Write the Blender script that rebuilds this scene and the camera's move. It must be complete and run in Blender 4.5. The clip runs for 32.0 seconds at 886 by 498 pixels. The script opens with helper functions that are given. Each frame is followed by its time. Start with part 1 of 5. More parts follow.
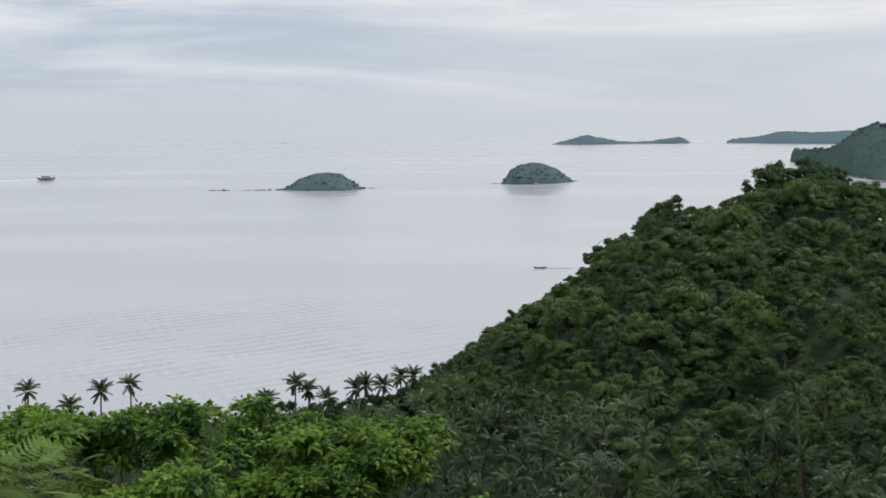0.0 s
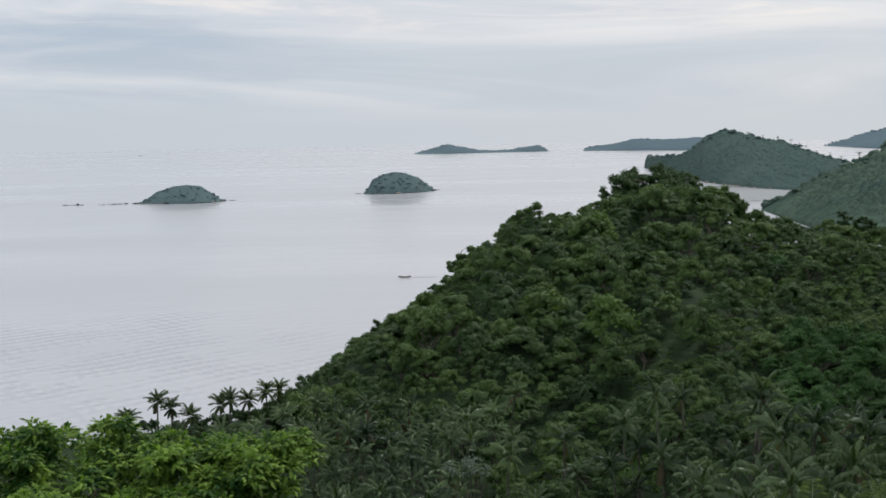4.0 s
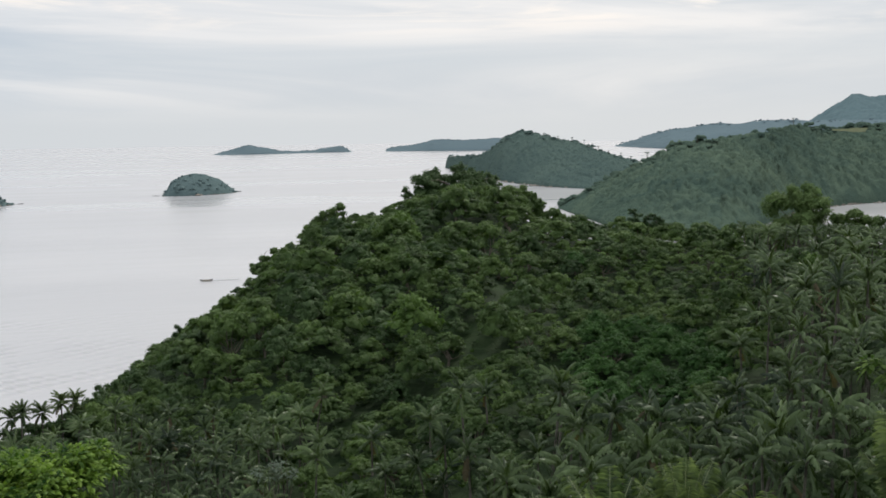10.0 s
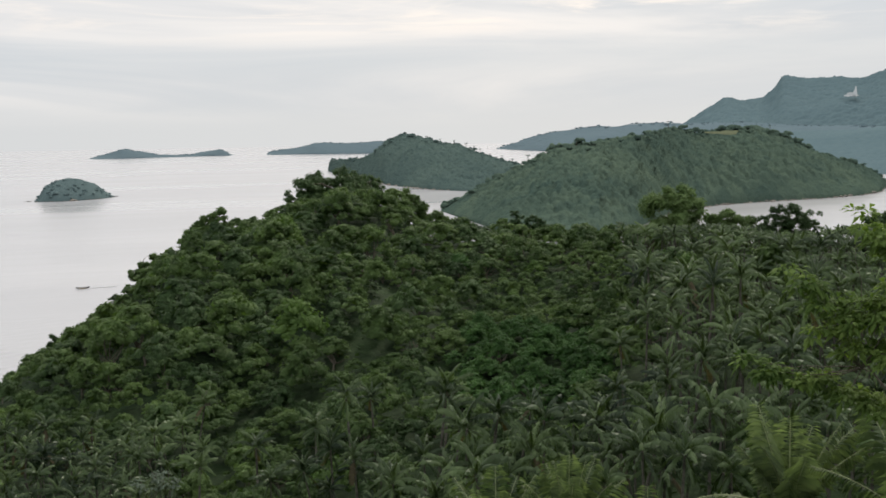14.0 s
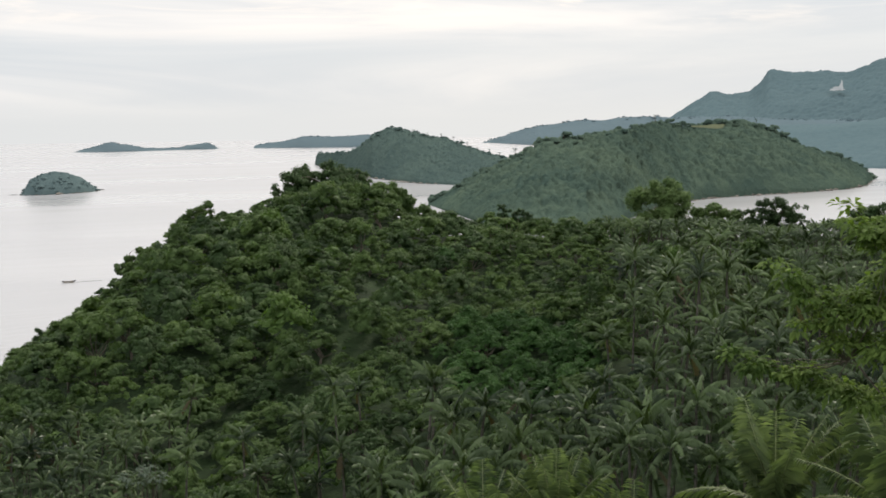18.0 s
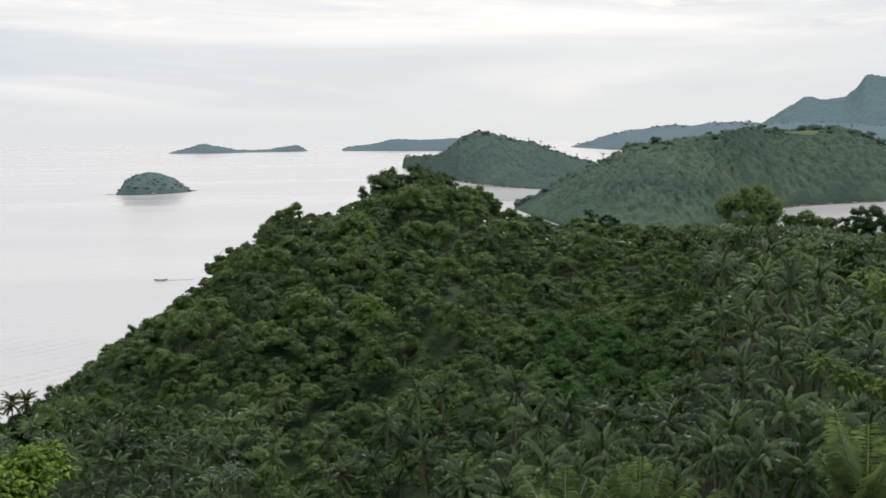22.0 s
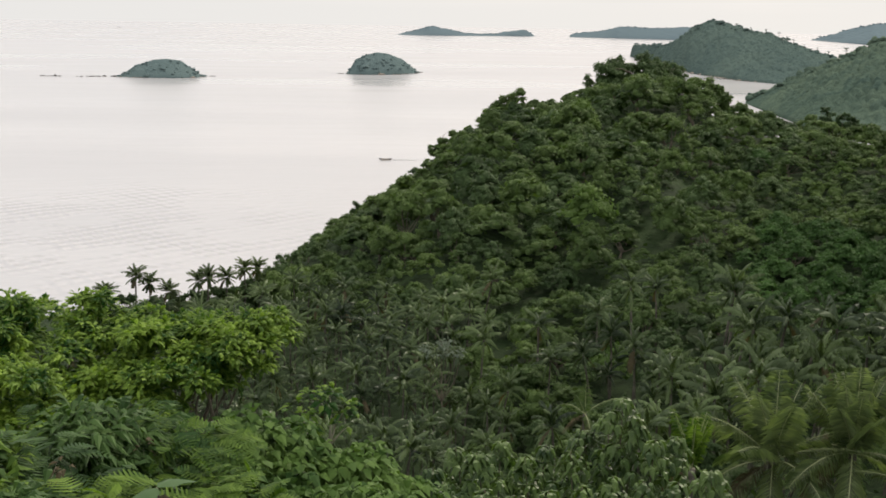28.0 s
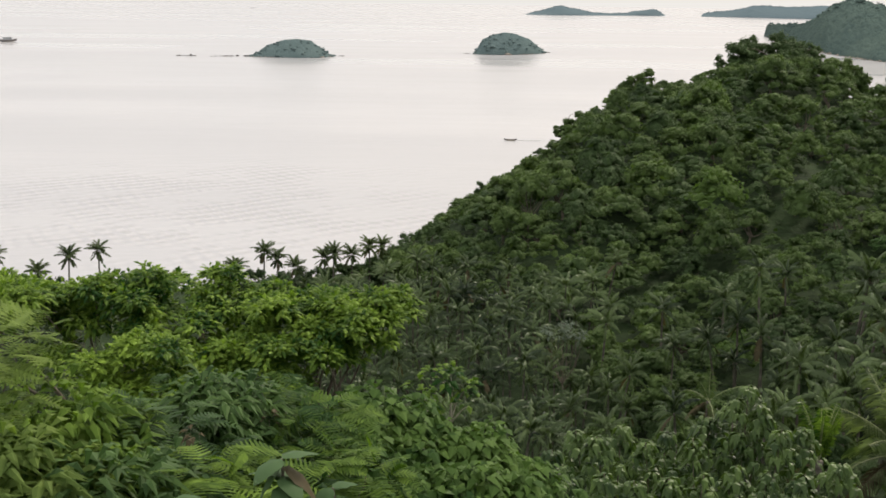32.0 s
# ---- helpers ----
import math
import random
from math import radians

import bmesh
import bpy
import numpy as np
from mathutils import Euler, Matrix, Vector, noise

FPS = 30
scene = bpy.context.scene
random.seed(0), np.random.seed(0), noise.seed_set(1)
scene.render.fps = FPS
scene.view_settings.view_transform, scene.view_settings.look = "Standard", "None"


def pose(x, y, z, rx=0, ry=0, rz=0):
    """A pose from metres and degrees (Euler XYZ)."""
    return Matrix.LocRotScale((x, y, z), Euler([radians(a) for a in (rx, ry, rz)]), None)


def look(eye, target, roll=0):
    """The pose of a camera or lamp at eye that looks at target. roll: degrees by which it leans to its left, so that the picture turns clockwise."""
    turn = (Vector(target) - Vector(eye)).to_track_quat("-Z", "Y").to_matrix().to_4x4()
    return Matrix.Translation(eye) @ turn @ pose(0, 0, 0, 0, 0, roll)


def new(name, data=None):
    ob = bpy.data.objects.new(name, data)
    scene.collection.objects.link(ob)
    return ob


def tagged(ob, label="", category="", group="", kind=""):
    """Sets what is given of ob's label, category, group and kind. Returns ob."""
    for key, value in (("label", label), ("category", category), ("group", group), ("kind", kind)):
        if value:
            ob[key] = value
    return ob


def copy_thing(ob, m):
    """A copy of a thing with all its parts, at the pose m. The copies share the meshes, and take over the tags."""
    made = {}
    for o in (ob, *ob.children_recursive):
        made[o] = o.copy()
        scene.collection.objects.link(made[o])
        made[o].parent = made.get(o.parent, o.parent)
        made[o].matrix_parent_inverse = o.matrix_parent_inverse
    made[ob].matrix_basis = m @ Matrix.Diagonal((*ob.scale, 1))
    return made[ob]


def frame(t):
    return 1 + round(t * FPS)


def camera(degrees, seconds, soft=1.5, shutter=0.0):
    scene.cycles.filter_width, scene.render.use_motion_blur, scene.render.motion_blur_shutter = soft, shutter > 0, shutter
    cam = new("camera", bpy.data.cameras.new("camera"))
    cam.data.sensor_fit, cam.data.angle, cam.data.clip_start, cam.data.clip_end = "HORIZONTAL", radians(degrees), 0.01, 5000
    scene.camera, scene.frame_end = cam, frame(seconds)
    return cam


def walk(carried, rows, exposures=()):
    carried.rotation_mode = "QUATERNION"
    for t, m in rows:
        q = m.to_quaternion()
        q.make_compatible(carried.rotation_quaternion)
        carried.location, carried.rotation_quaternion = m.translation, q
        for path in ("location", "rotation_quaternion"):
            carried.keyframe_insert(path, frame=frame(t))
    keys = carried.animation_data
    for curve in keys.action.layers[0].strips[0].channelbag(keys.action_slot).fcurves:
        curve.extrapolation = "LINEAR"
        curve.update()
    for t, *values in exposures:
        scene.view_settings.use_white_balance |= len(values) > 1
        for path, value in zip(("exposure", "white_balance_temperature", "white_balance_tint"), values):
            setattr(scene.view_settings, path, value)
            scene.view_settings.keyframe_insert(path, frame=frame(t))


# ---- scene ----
cam = camera(42.57, 32.0, soft=1.68)
EYE = 55.0  # the lookout stands 55 m over the sea; the camera is held still there and turned
# seconds, then pitch, roll and yaw in degrees
PATH = [
    (0, 83.72, 0.31, -0.03), (0.5, 83.85, 0.35, -1.15), (1, 84.08, 0.80, -2.50), (1.5, 84.29, 0.90, -4.03),
    (2, 84.47, 0.87, -5.48), (2.5, 84.38, 0.82, -5.78), (4.5, 84.11, 0.85, -7.47), (5, 84.10, 0.85, -7.88),
    (5.5, 84.23, 0.85, -8.54), (6, 84.30, 0.91, -10.13), (6.5, 84.26, 0.95, -11.25), (7, 84.28, 0.81, -12.03),
    (7.5, 84.22, 0.80, -12.95), (8, 84.26, 0.89, -13.79), (8.5, 84.09, 0.60, -13.94), (9, 83.81, 0.85, -15.79),
    (9.5, 83.91, 0.93, -16.56), (10, 84.04, 0.77, -16.86), (10.5, 84.12, 0.75, -17.99), (11, 84.09, 0.74, -19.41),
    (11.5, 84.04, 0.79, -20.19), (12, 83.96, 0.76, -20.89), (12.5, 83.98, 0.77, -21.07), (13, 84.05, 0.82, -21.44),
    (13.5, 84.03, 0.88, -22.16), (14, 84.11, 0.85, -22.75), (14.5, 84.09, 0.92, -23.54), (16.5, 83.81, 0.84, -23.41),
    (17, 83.77, 0.80, -23.33), (17.5, 83.79, 0.80, -23.34), (18, 83.78, 0.78, -23.39), (18.5, 83.80, 0.79, -23.47),
    (19, 83.81, 0.71, -23.03), (19.5, 83.80, 0.71, -22.89), (20, 83.78, 0.75, -22.82), (20.5, 84.01, 0.71, -22.29),
    (21, 83.99, 0.57, -21.67), (21.5, 83.96, 0.56, -20.95), (22, 84.02, 0.41, -19.02), (22.5, 83.98, 0.38, -17.04),
    (23, 83.75, 0.18, -15.22), (23.5, 83.68, 0.32, -13.10), (24, 83.13, 0.08, -12.01), (24.5, 82.30, 0.00, -11.04),
    (25, 80.60, -0.37, -10.57), (25.5, 79.34, -0.65, -10.32), (27.5, 78.56, -1.06, -8.20), (28, 78.31, -1.06, -7.70),
    (28.5, 77.96, -1.01, -7.10), (29, 77.79, -1.01, -6.56), (29.5, 77.67, -0.89, -4.72), (30, 77.65, -0.83, -2.72),
    (30.5, 77.41, -0.83, -2.39), (31, 77.45, -0.92, -2.16), (31.5, 77.34, -0.79, -1.74), (32, 77.23, -0.80, -1.41),
]
walk(cam, [(t, pose(0, 0, EYE, rx, ry, rz)) for t, rx, ry, rz in PATH],
     exposures=[(0.0, -0.12, 6250, 10), (5.5, -0.16, 6250, 10), (6.5, -0.12, 6250, 10), (7.2, 0.0, 6300, 10), (9.0, 0.02, 6450, 10), (13.0, 0.02, 6700, 11), (17.0, 0.2, 6800, 11), (20.0, 0.2, 6800, 11), (23.0, 0.18, 6600, 11), (24.0, 0.0, 6600, 11),
                (25.5, 0.2, 7000, 12), (28.0, 0.29, 7150, 13), (32.0, 0.29, 7200, 13)])

# ---------------------------------------------------------------- light
SUN_AZ, SUN_EL = 40.0, 46.0  # the veiled sun, high over the bay
sun_dir = Vector((math.sin(radians(SUN_AZ)) * math.cos(radians(SUN_EL)),
                  math.cos(radians(SUN_AZ)) * math.cos(radians(SUN_EL)), math.sin(radians(SUN_EL))))


def nodes_of(tree):
    tree.nodes.clear()

    def add(kind, **sets):
        n = tree.nodes.new(kind)
        for k, v in sets.items():
            if k in n.inputs:
                n.inputs[k].default_value = v
        return n
    return add, tree.links.new


def math_node(add, link, op, a, b=None, c=None):
    n = add("ShaderNodeMath")
    n.operation = op
    for i, v in enumerate((a, b, c)):
        if v is None:
            continue
        if isinstance(v, (int, float)):
            n.inputs[i].default_value = v
        else:
            link(v, n.inputs[i])
    return n.outputs[0]


def mix_node(add, link, fac, a, b, blend="MIX"):
    n = add("ShaderNodeMix")
    n.data_type, n.blend_type = "RGBA", blend
    for sock, v in ((n.inputs[0], fac), (n.inputs[6], a), (n.inputs[7], b)):
        if isinstance(v, (int, float)):
            sock.default_value = v
        elif isinstance(v, tuple):
            sock.default_value = (*v, 1.0) if len(v) == 3 else v
        else:
            link(v, sock)
    return n.outputs[2]


def ramp_node(add, link, fac, stops):
    n = add("ShaderNodeValToRGB")
    n.color_ramp.interpolation = "EASE"
    while len(n.color_ramp.elements) < len(stops):
        n.color_ramp.elements.new(0.5)
    for e, (p, col) in zip(n.color_ramp.elements, stops):
        e.position = p
        e.color = (col, col, col, 1) if isinstance(col, (int, float)) else (*col, 1)
    link(fac, n.inputs[0])
    return n.outputs[0]


def make_world():
    w = bpy.data.worlds.new("overcast_sky")
    w.use_nodes = True
    scene.world = w
    add, link = nodes_of(w.node_tree)
    co = add("ShaderNodeTexCoord")
    sep = add("ShaderNodeSeparateXYZ")
    link(co.outputs["Generated"], sep.inputs[0])
    up = math_node(add, link, "MAXIMUM", sep.outputs[2], 0.004)
    flat = add("ShaderNodeCombineXYZ")
    for i, s in enumerate((sep.outputs[0], sep.outputs[1], up)):
        link(s, flat.inputs[i])
    sky = add("ShaderNodeTexSky")
    sky.sky_type, sky.sun_disc = "NISHITA", False
    sky.sun_elevation, sky.sun_rotation = radians(SUN_EL), radians(SUN_AZ)
    sky.dust_density, sky.air_density = 2.0, 1.0
    link(flat.outputs[0], sky.inputs[0])
    clear = mix_node(add, link, 1.0, sky.outputs[0], (0.07, 0.07, 0.07), "MULTIPLY")
    # layered cloud: long flat streaks over finer torn edges
    m = add("ShaderNodeMapping")
    m.inputs["Scale"].default_value = (2.2, 2.2, 18.0)
    m.inputs["Location"].default_value = (1.3, 0.4, 0.2)
    link(flat.outputs[0], m.inputs[0])
    n1 = add("ShaderNodeTexNoise", Scale=1.0, Detail=6.0, Roughness=0.55, Distortion=0.6)
    link(m.outputs[0], n1.inputs["Vector"])
    m2 = add("ShaderNodeMapping")
    m2.inputs["Scale"].default_value = (0.9, 0.9, 7.0)
    m2.inputs["Location"].default_value = (4.0, 1.4, 0.7)
    link(flat.outputs[0], m2.inputs[0])
    n2 = add("ShaderNodeTexNoise", Scale=1.6, Detail=3.0, Roughness=0.5)
    link(m2.outputs[0], n2.inputs["Vector"])
    streak = ramp_node(add, link, n1.outputs["Fac"], [(0.36, 0.0), (0.68, 1.0)])
    broad = ramp_node(add, link, n2.outputs["Fac"], [(0.32, 0.0), (0.68, 1.0)])
    lit = mix_node(add, link, streak, (0.53, 0.61, 0.70), (0.94, 0.93, 0.93))
    body = mix_node(add, link, math_node(add, link, "MULTIPLY", broad, 0.42), lit, (0.64, 0.675, 0.72))
    # a soft blue-grey layer low down and torn bright wisps over it, towards the veiled sun
    m3 = add("ShaderNodeMapping")
    m3.inputs["Scale"].default_value = (3.2, 3.2, 34.0)
    m3.inputs["Location"].default_value = (2.1, 7.4, 3.3)
    link(flat.outputs[0], m3.inputs[0])
    n3 = add("ShaderNodeTexNoise", Scale=1.3, Detail=7.0, Roughness=0.6, Distortion=0.8)
    link(m3.outputs[0], n3.inputs["Vector"])
    layer = math_node(add, link, "MULTIPLY", ramp_node(add, link, up, [(0.042, 0.0), (0.064, 1.0), (0.088, 0.0)]), ramp_node(add, link, n2.outputs["Fac"], [(0.35, 0.05), (0.6, 0.55)]))
    body = mix_node(add, link, layer, body, (0.57, 0.64, 0.71))
    torn = math_node(add, link, "MULTIPLY", ramp_node(add, link, up, [(0.07, 0.0), (0.105, 1.0), (0.16, 0.0)]), ramp_node(add, link, n3.outputs["Fac"], [(0.46, 0.0), (0.66, 1.0)]))
    body = mix_node(add, link, torn, body, (0.97, 0.92, 0.88))
    # cover thins out downwards into the pale sea air
    low = ramp_node(add, link, up, [(0.0, 1.0), (0.04, 0.35), (0.09, 0.0)])
    body = mix_node(add, link, low, body, (0.66, 0.70, 0.735))
    # glow of the veiled sun
    dot = add("ShaderNodeVectorMath")
    dot.operation = "DOT_PRODUCT"
    dot.inputs[1].default_value = sun_dir
    link(flat.outputs[0], dot.inputs[0])
    near = math_node(add, link, "POWER", math_node(add, link, "MAXIMUM", dot.outputs["Value"], 0.0), 5.0)
    glow = mix_node(add, link, near, (0, 0, 0), (0.33, 0.25, 0.14))
    cloudy = mix_node(add, link, 1.0, body, glow, "ADD")
    # an overcast sky is brightest overhead
    lift = math_node(add, link, "MULTIPLY_ADD", ramp_node(add, link, up, [(0.12, 0.0), (0.75, 1.0)]), 0.55, 1.0)
    high = add("ShaderNodeVectorMath")
    high.operation = "SCALE"
    link(cloudy, high.inputs[0])
    link(lift, high.inputs["Scale"])
    full = mix_node(add, link, 0.94, clear, high.outputs[0])
    bg = add("ShaderNodeBackground", Strength=1.0)
    link(full, bg.inputs[0])
    out = add("ShaderNodeOutputWorld")
    link(bg.outputs[0], out.inputs[0])


make_world()
sun = new("sun", bpy.data.lights.new("sun", "SUN"))
sun.data.energy, sun.data.angle, sun.data.color = 1.9, radians(16), (1.0, 0.95, 0.88)
sun.matrix_world = look(sun_dir * 900, (0, 0, 0))


# ---------------------------------------------------------------- materials
def foliage(name, dark, light, patch=0.06, rough=0.6, sheen=0.08, through_light=0.25, crown=0.22, fleck=1.0, leafy=0.38, grain=0.0, relief=0.0):
    """Leaves: colour by leaf, by plant and by slow drifts over the slope; a little light comes through."""
    mat = bpy.data.materials.new(name)
    mat.use_nodes = True
    add, link = nodes_of(mat.node_tree)
    geo = add("ShaderNodeNewGeometry")
    inf = add("ShaderNodeObjectInfo")
    n1 = add("ShaderNodeTexNoise", Scale=patch, Detail=3.0)
    link(geo.outputs["Position"], n1.inputs["Vector"])
    n2 = add("ShaderNodeTexVoronoi", Scale=crown)
    link(geo.outputs["Position"], n2.inputs["Vector"])
    tone = add("ShaderNodeSeparateColor")
    link(n2.outputs["Color"], tone.inputs[0])
    a = math_node(add, link, "MULTIPLY", geo.outputs["Random Per Island"], leafy * fleck)
    b = math_node(add, link, "ADD", math_node(add, link, "MULTIPLY_ADD", inf.outputs["Random"], 0.25, a), 0.45 * (1 - fleck) + 0.5 * (0.38 - leafy))
    c = math_node(add, link, "MULTIPLY_ADD", n1.outputs["Fac"], 1.3, b)
    d = math_node(add, link, "MULTIPLY_ADD", tone.outputs[0], 0.55 * fleck, c)
    f = math_node(add, link, "MULTIPLY_ADD", d, 0.75, -0.52)
    f2 = math_node(add, link, "MINIMUM", math_node(add, link, "MAXIMUM", f, 0.0), 1.0)
    col = mix_node(add, link, f2, dark, light)
    bs = add("ShaderNodeBsdfPrincipled", Roughness=rough)
    bs.inputs["Specular IOR Level"].default_value = sheen
    link(col, bs.inputs["Base Color"])
    if relief:  # leaf masses too far off to show single leaves
        n3 = add("ShaderNodeTexNoise", Scale=grain, Detail=4.0, Roughness=0.65)
        link(geo.outputs["Position"], n3.inputs["Vector"])
        bp = add("ShaderNodeBump", Strength=1.0, Distance=relief)
        link(n3.outputs["Fac"], bp.inputs["Height"])
        link(bp.outputs[0], bs.inputs["Normal"])
    tr = add("ShaderNodeBsdfTranslucent")
    warm = mix_node(add, link, 1.0, col, (1.1, 1.25, 0.55), "MULTIPLY")
    link(warm, tr.inputs[0])
    mx = add("ShaderNodeMixShader")
    mx.inputs[0].default_value = through_light
    link(bs.outputs[0], mx.inputs[1])
    link(tr.outputs[0], mx.inputs[2])
    out = add("ShaderNodeOutputMaterial")
    link(mx.outputs[0], out.inputs[0])
    return mat


def surface(name, dark, light, scale=2.0, rough=0.85, bump=0.3, stretch=(1, 1, 1), dist=0.1):
    """Soil, rock, bark: two scales of noise for colour and relief."""
    mat = bpy.data.materials.new(name)
    mat.use_nodes = True
    add, link = nodes_of(mat.node_tree)
    geo = add("ShaderNodeNewGeometry")
    mp = add("ShaderNodeMapping")
    mp.inputs["Scale"].default_value = stretch
    link(geo.outputs["Position"], mp.inputs[0])
    n1 = add("ShaderNodeTexNoise", Scale=scale, Detail=6.0, Roughness=0.6)
    n2 = add("ShaderNodeTexNoise", Scale=scale * 0.13, Detail=3.0)
    for n in (n1, n2):
        link(mp.outputs[0], n.inputs["Vector"])
    s = math_node(add, link, "MULTIPLY_ADD", n1.outputs["Fac"], 0.9, n2.outputs["Fac"])
    f = ramp_node(add, link, math_node(add, link, "MULTIPLY", s, 0.52), [(0.3, 0.0), (0.7, 1.0)])
    col = mix_node(add, link, f, dark, light)
    bs = add("ShaderNodeBsdfPrincipled", Roughness=rough)
    bs.inputs["Specular IOR Level"].default_value = 0.1
    link(col, bs.inputs["Base Color"])
    bp = add("ShaderNodeBump", Strength=bump, Distance=dist)
    link(n1.outputs["Fac"], bp.inputs["Height"])
    link(bp.outputs[0], bs.inputs["Normal"])
    out = add("ShaderNodeOutputMaterial")
    link(bs.outputs[0], out.inputs[0])
    return mat


def plain(name, col, rough=0.5, metal=0.0):
    mat = bpy.data.materials.new(name)
    mat.use_nodes = True
    add, link = nodes_of(mat.node_tree)
    geo = add("ShaderNodeNewGeometry")
    n1 = add("ShaderNodeTexNoise", Scale=3.0, Detail=4.0)
    link(geo.outputs["Position"], n1.inputs["Vector"])
    c = mix_node(add, link, n1.outputs["Fac"], tuple(v * 0.8 for v in col), tuple(min(1, v * 1.2) for v in col))
    bs = add("ShaderNodeBsdfPrincipled", Roughness=rough, Metallic=metal)
    link(c, bs.inputs["Base Color"])
    out = add("ShaderNodeOutputMaterial")
    link(bs.outputs[0], out.inputs[0])
    return mat


def water_material():
    mat = bpy.data.materials.new("sea_water")
    mat.use_nodes = True
    add, link = nodes_of(mat.node_tree)
    geo = add("ShaderNodeNewGeometry")

    def noise_at(sx, sy, scale, detail, turn=0.0):
        mp = add("ShaderNodeMapping")
        mp.inputs["Scale"].default_value = (sx, sy, 1)
        mp.inputs["Rotation"].default_value = (0, 0, radians(turn))
        link(geo.outputs["Position"], mp.inputs[0])
        n = add("ShaderNodeTexNoise", Scale=scale, Detail=detail, Roughness=0.55)
        link(mp.outputs[0], n.inputs["Vector"])
        return n.outputs["Fac"]
    ripple = noise_at(0.35, 1.0, 0.30, 4.0, 12)
    swell = noise_at(0.25, 1.0, 0.055, 3.0, 20)
    slick = ramp_node(add, link, noise_at(0.22, 1.0, 0.0075, 4.0, 6), [(0.38, 0.0), (0.66, 1.0)])
    bs = add("ShaderNodeBsdfPrincipled")
    bs.inputs["IOR"].default_value = 1.333
    bs.inputs["Specular IOR Level"].default_value = 0.8
    # sky reflected off the waves is partly put into this pale base colour
    col = mix_node(add, link, slick, (0.36, 0.362, 0.374), (0.40, 0.398, 0.406))
    link(col, bs.inputs["Base Color"])
    rough = math_node(add, link, "MULTIPLY_ADD", slick, -0.10, 0.26)
    link(rough, bs.inputs["Roughness"])
    patchy = ramp_node(add, link, noise_at(1.0, 1.0, 0.011, 2.0), [(0.42, 0.15), (0.62, 1.0)])
    h = math_node(add, link, "MULTIPLY_ADD", swell, 0.9, math_node(add, link, "MULTIPLY", math_node(add, link, "MULTIPLY", ripple, patchy), 0.8))
    # two crossing trains of long ripples off the shore
    away = add("ShaderNodeVectorMath")
    away.operation = "DISTANCE"
    away.inputs[1].default_value = (-60, 290, 0)
    link(geo.outputs["Position"], away.inputs[0])
    field = ramp_node(add, link, math_node(add, link, "MULTIPLY", away.outputs["Value"], 0.01), [(0.2, 1.0), (1.0, 0.0)])
    field = math_node(add, link, "MULTIPLY", field, ramp_node(add, link, noise_at(1.0, 1.0, 0.035, 3.0), [(0.4, 0.0), (0.6, 1.0)]))
    for turn, size, high in ((-32, 0.085, 1.7), (232, 0.06, 1.0)):
        mp = add("ShaderNodeMapping")
        mp.inputs["Rotation"].default_value = (0, 0, radians(turn))
        link(geo.outputs["Position"], mp.inputs[0])
        wv = add("ShaderNodeTexWave", Scale=size, Distortion=4.5, Detail=3.0)
        wv.inputs["Detail Scale"].default_value = 0.6
        link(mp.outputs[0], wv.inputs["Vector"])
        h = math_node(add, link, "MULTIPLY_ADD", math_node(add, link, "MULTIPLY", wv.outputs["Fac"], field), high, h)
    off = add("ShaderNodeVectorMath")
    off.operation = "LENGTH"
    link(geo.outputs["Position"], off.inputs[0])
    calm = ramp_node(add, link, math_node(add, link, "MULTIPLY", off.outputs["Value"], 0.0005), [(0.15, 1.0), (0.5, 0.02)])
    h = math_node(add, link, "MULTIPLY", h, calm)
    bp = add("ShaderNodeBump", Strength=0.27, Distance=0.8)
    link(h, bp.inputs["Height"])
    link(bp.outputs[0], bs.inputs["Normal"])
    out = add("ShaderNodeOutputMaterial")
    link(bs.outputs[0], out.inputs[0])
    return mat


WATER = water_material()
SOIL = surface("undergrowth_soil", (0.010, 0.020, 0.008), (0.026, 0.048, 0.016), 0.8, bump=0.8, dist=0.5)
BARK = surface("grey_bark", (0.06, 0.05, 0.04), (0.22, 0.19, 0.15), 6.0, bump=0.5, stretch=(1, 1, 0.25))
PALM_BARK = surface("palm_bark", (0.055, 0.050, 0.041), (0.16, 0.148, 0.122), 5.0, bump=0.5, stretch=(0.4, 0.4, 1.5))
ROCK_WET = surface("wet_rock", (0.03, 0.03, 0.03), (0.09, 0.085, 0.08), 2.0, bump=0.6)
ROCK = surface("shore_rock", (0.09, 0.08, 0.07), (0.30, 0.27, 0.23), 1.2, bump=0.6)
LEAF_HILL = foliage("hill_leaves", (0.017, 0.043, 0.016), (0.150, 0.232, 0.066), leafy=0.14, fleck=0.55, sheen=0.15, grain=1.8, relief=0.7)
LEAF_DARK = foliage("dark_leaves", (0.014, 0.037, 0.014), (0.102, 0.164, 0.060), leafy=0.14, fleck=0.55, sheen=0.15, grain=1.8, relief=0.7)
LEAF_VINE = foliage("vine_leaves", (0.022, 0.060, 0.016), (0.092, 0.192, 0.052), leafy=0.14, fleck=0.55, sheen=0.15, grain=1.8, relief=0.7)
LEAF_LIME = foliage("lime_leaves", (0.032, 0.074, 0.018), (0.142, 0.230, 0.054), leafy=0.14, fleck=0.55, sheen=0.15, grain=1.8, relief=0.7)
LEAF_PALM = foliage("palm_fronds", (0.007, 0.021, 0.007), (0.150, 0.216, 0.082), sheen=0.25, rough=0.42, through_light=0.2, leafy=0.36, crown=0.12)
LEAF_DRY = foliage("dry_fronds", (0.050, 0.042, 0.026), (0.15, 0.125, 0.075))
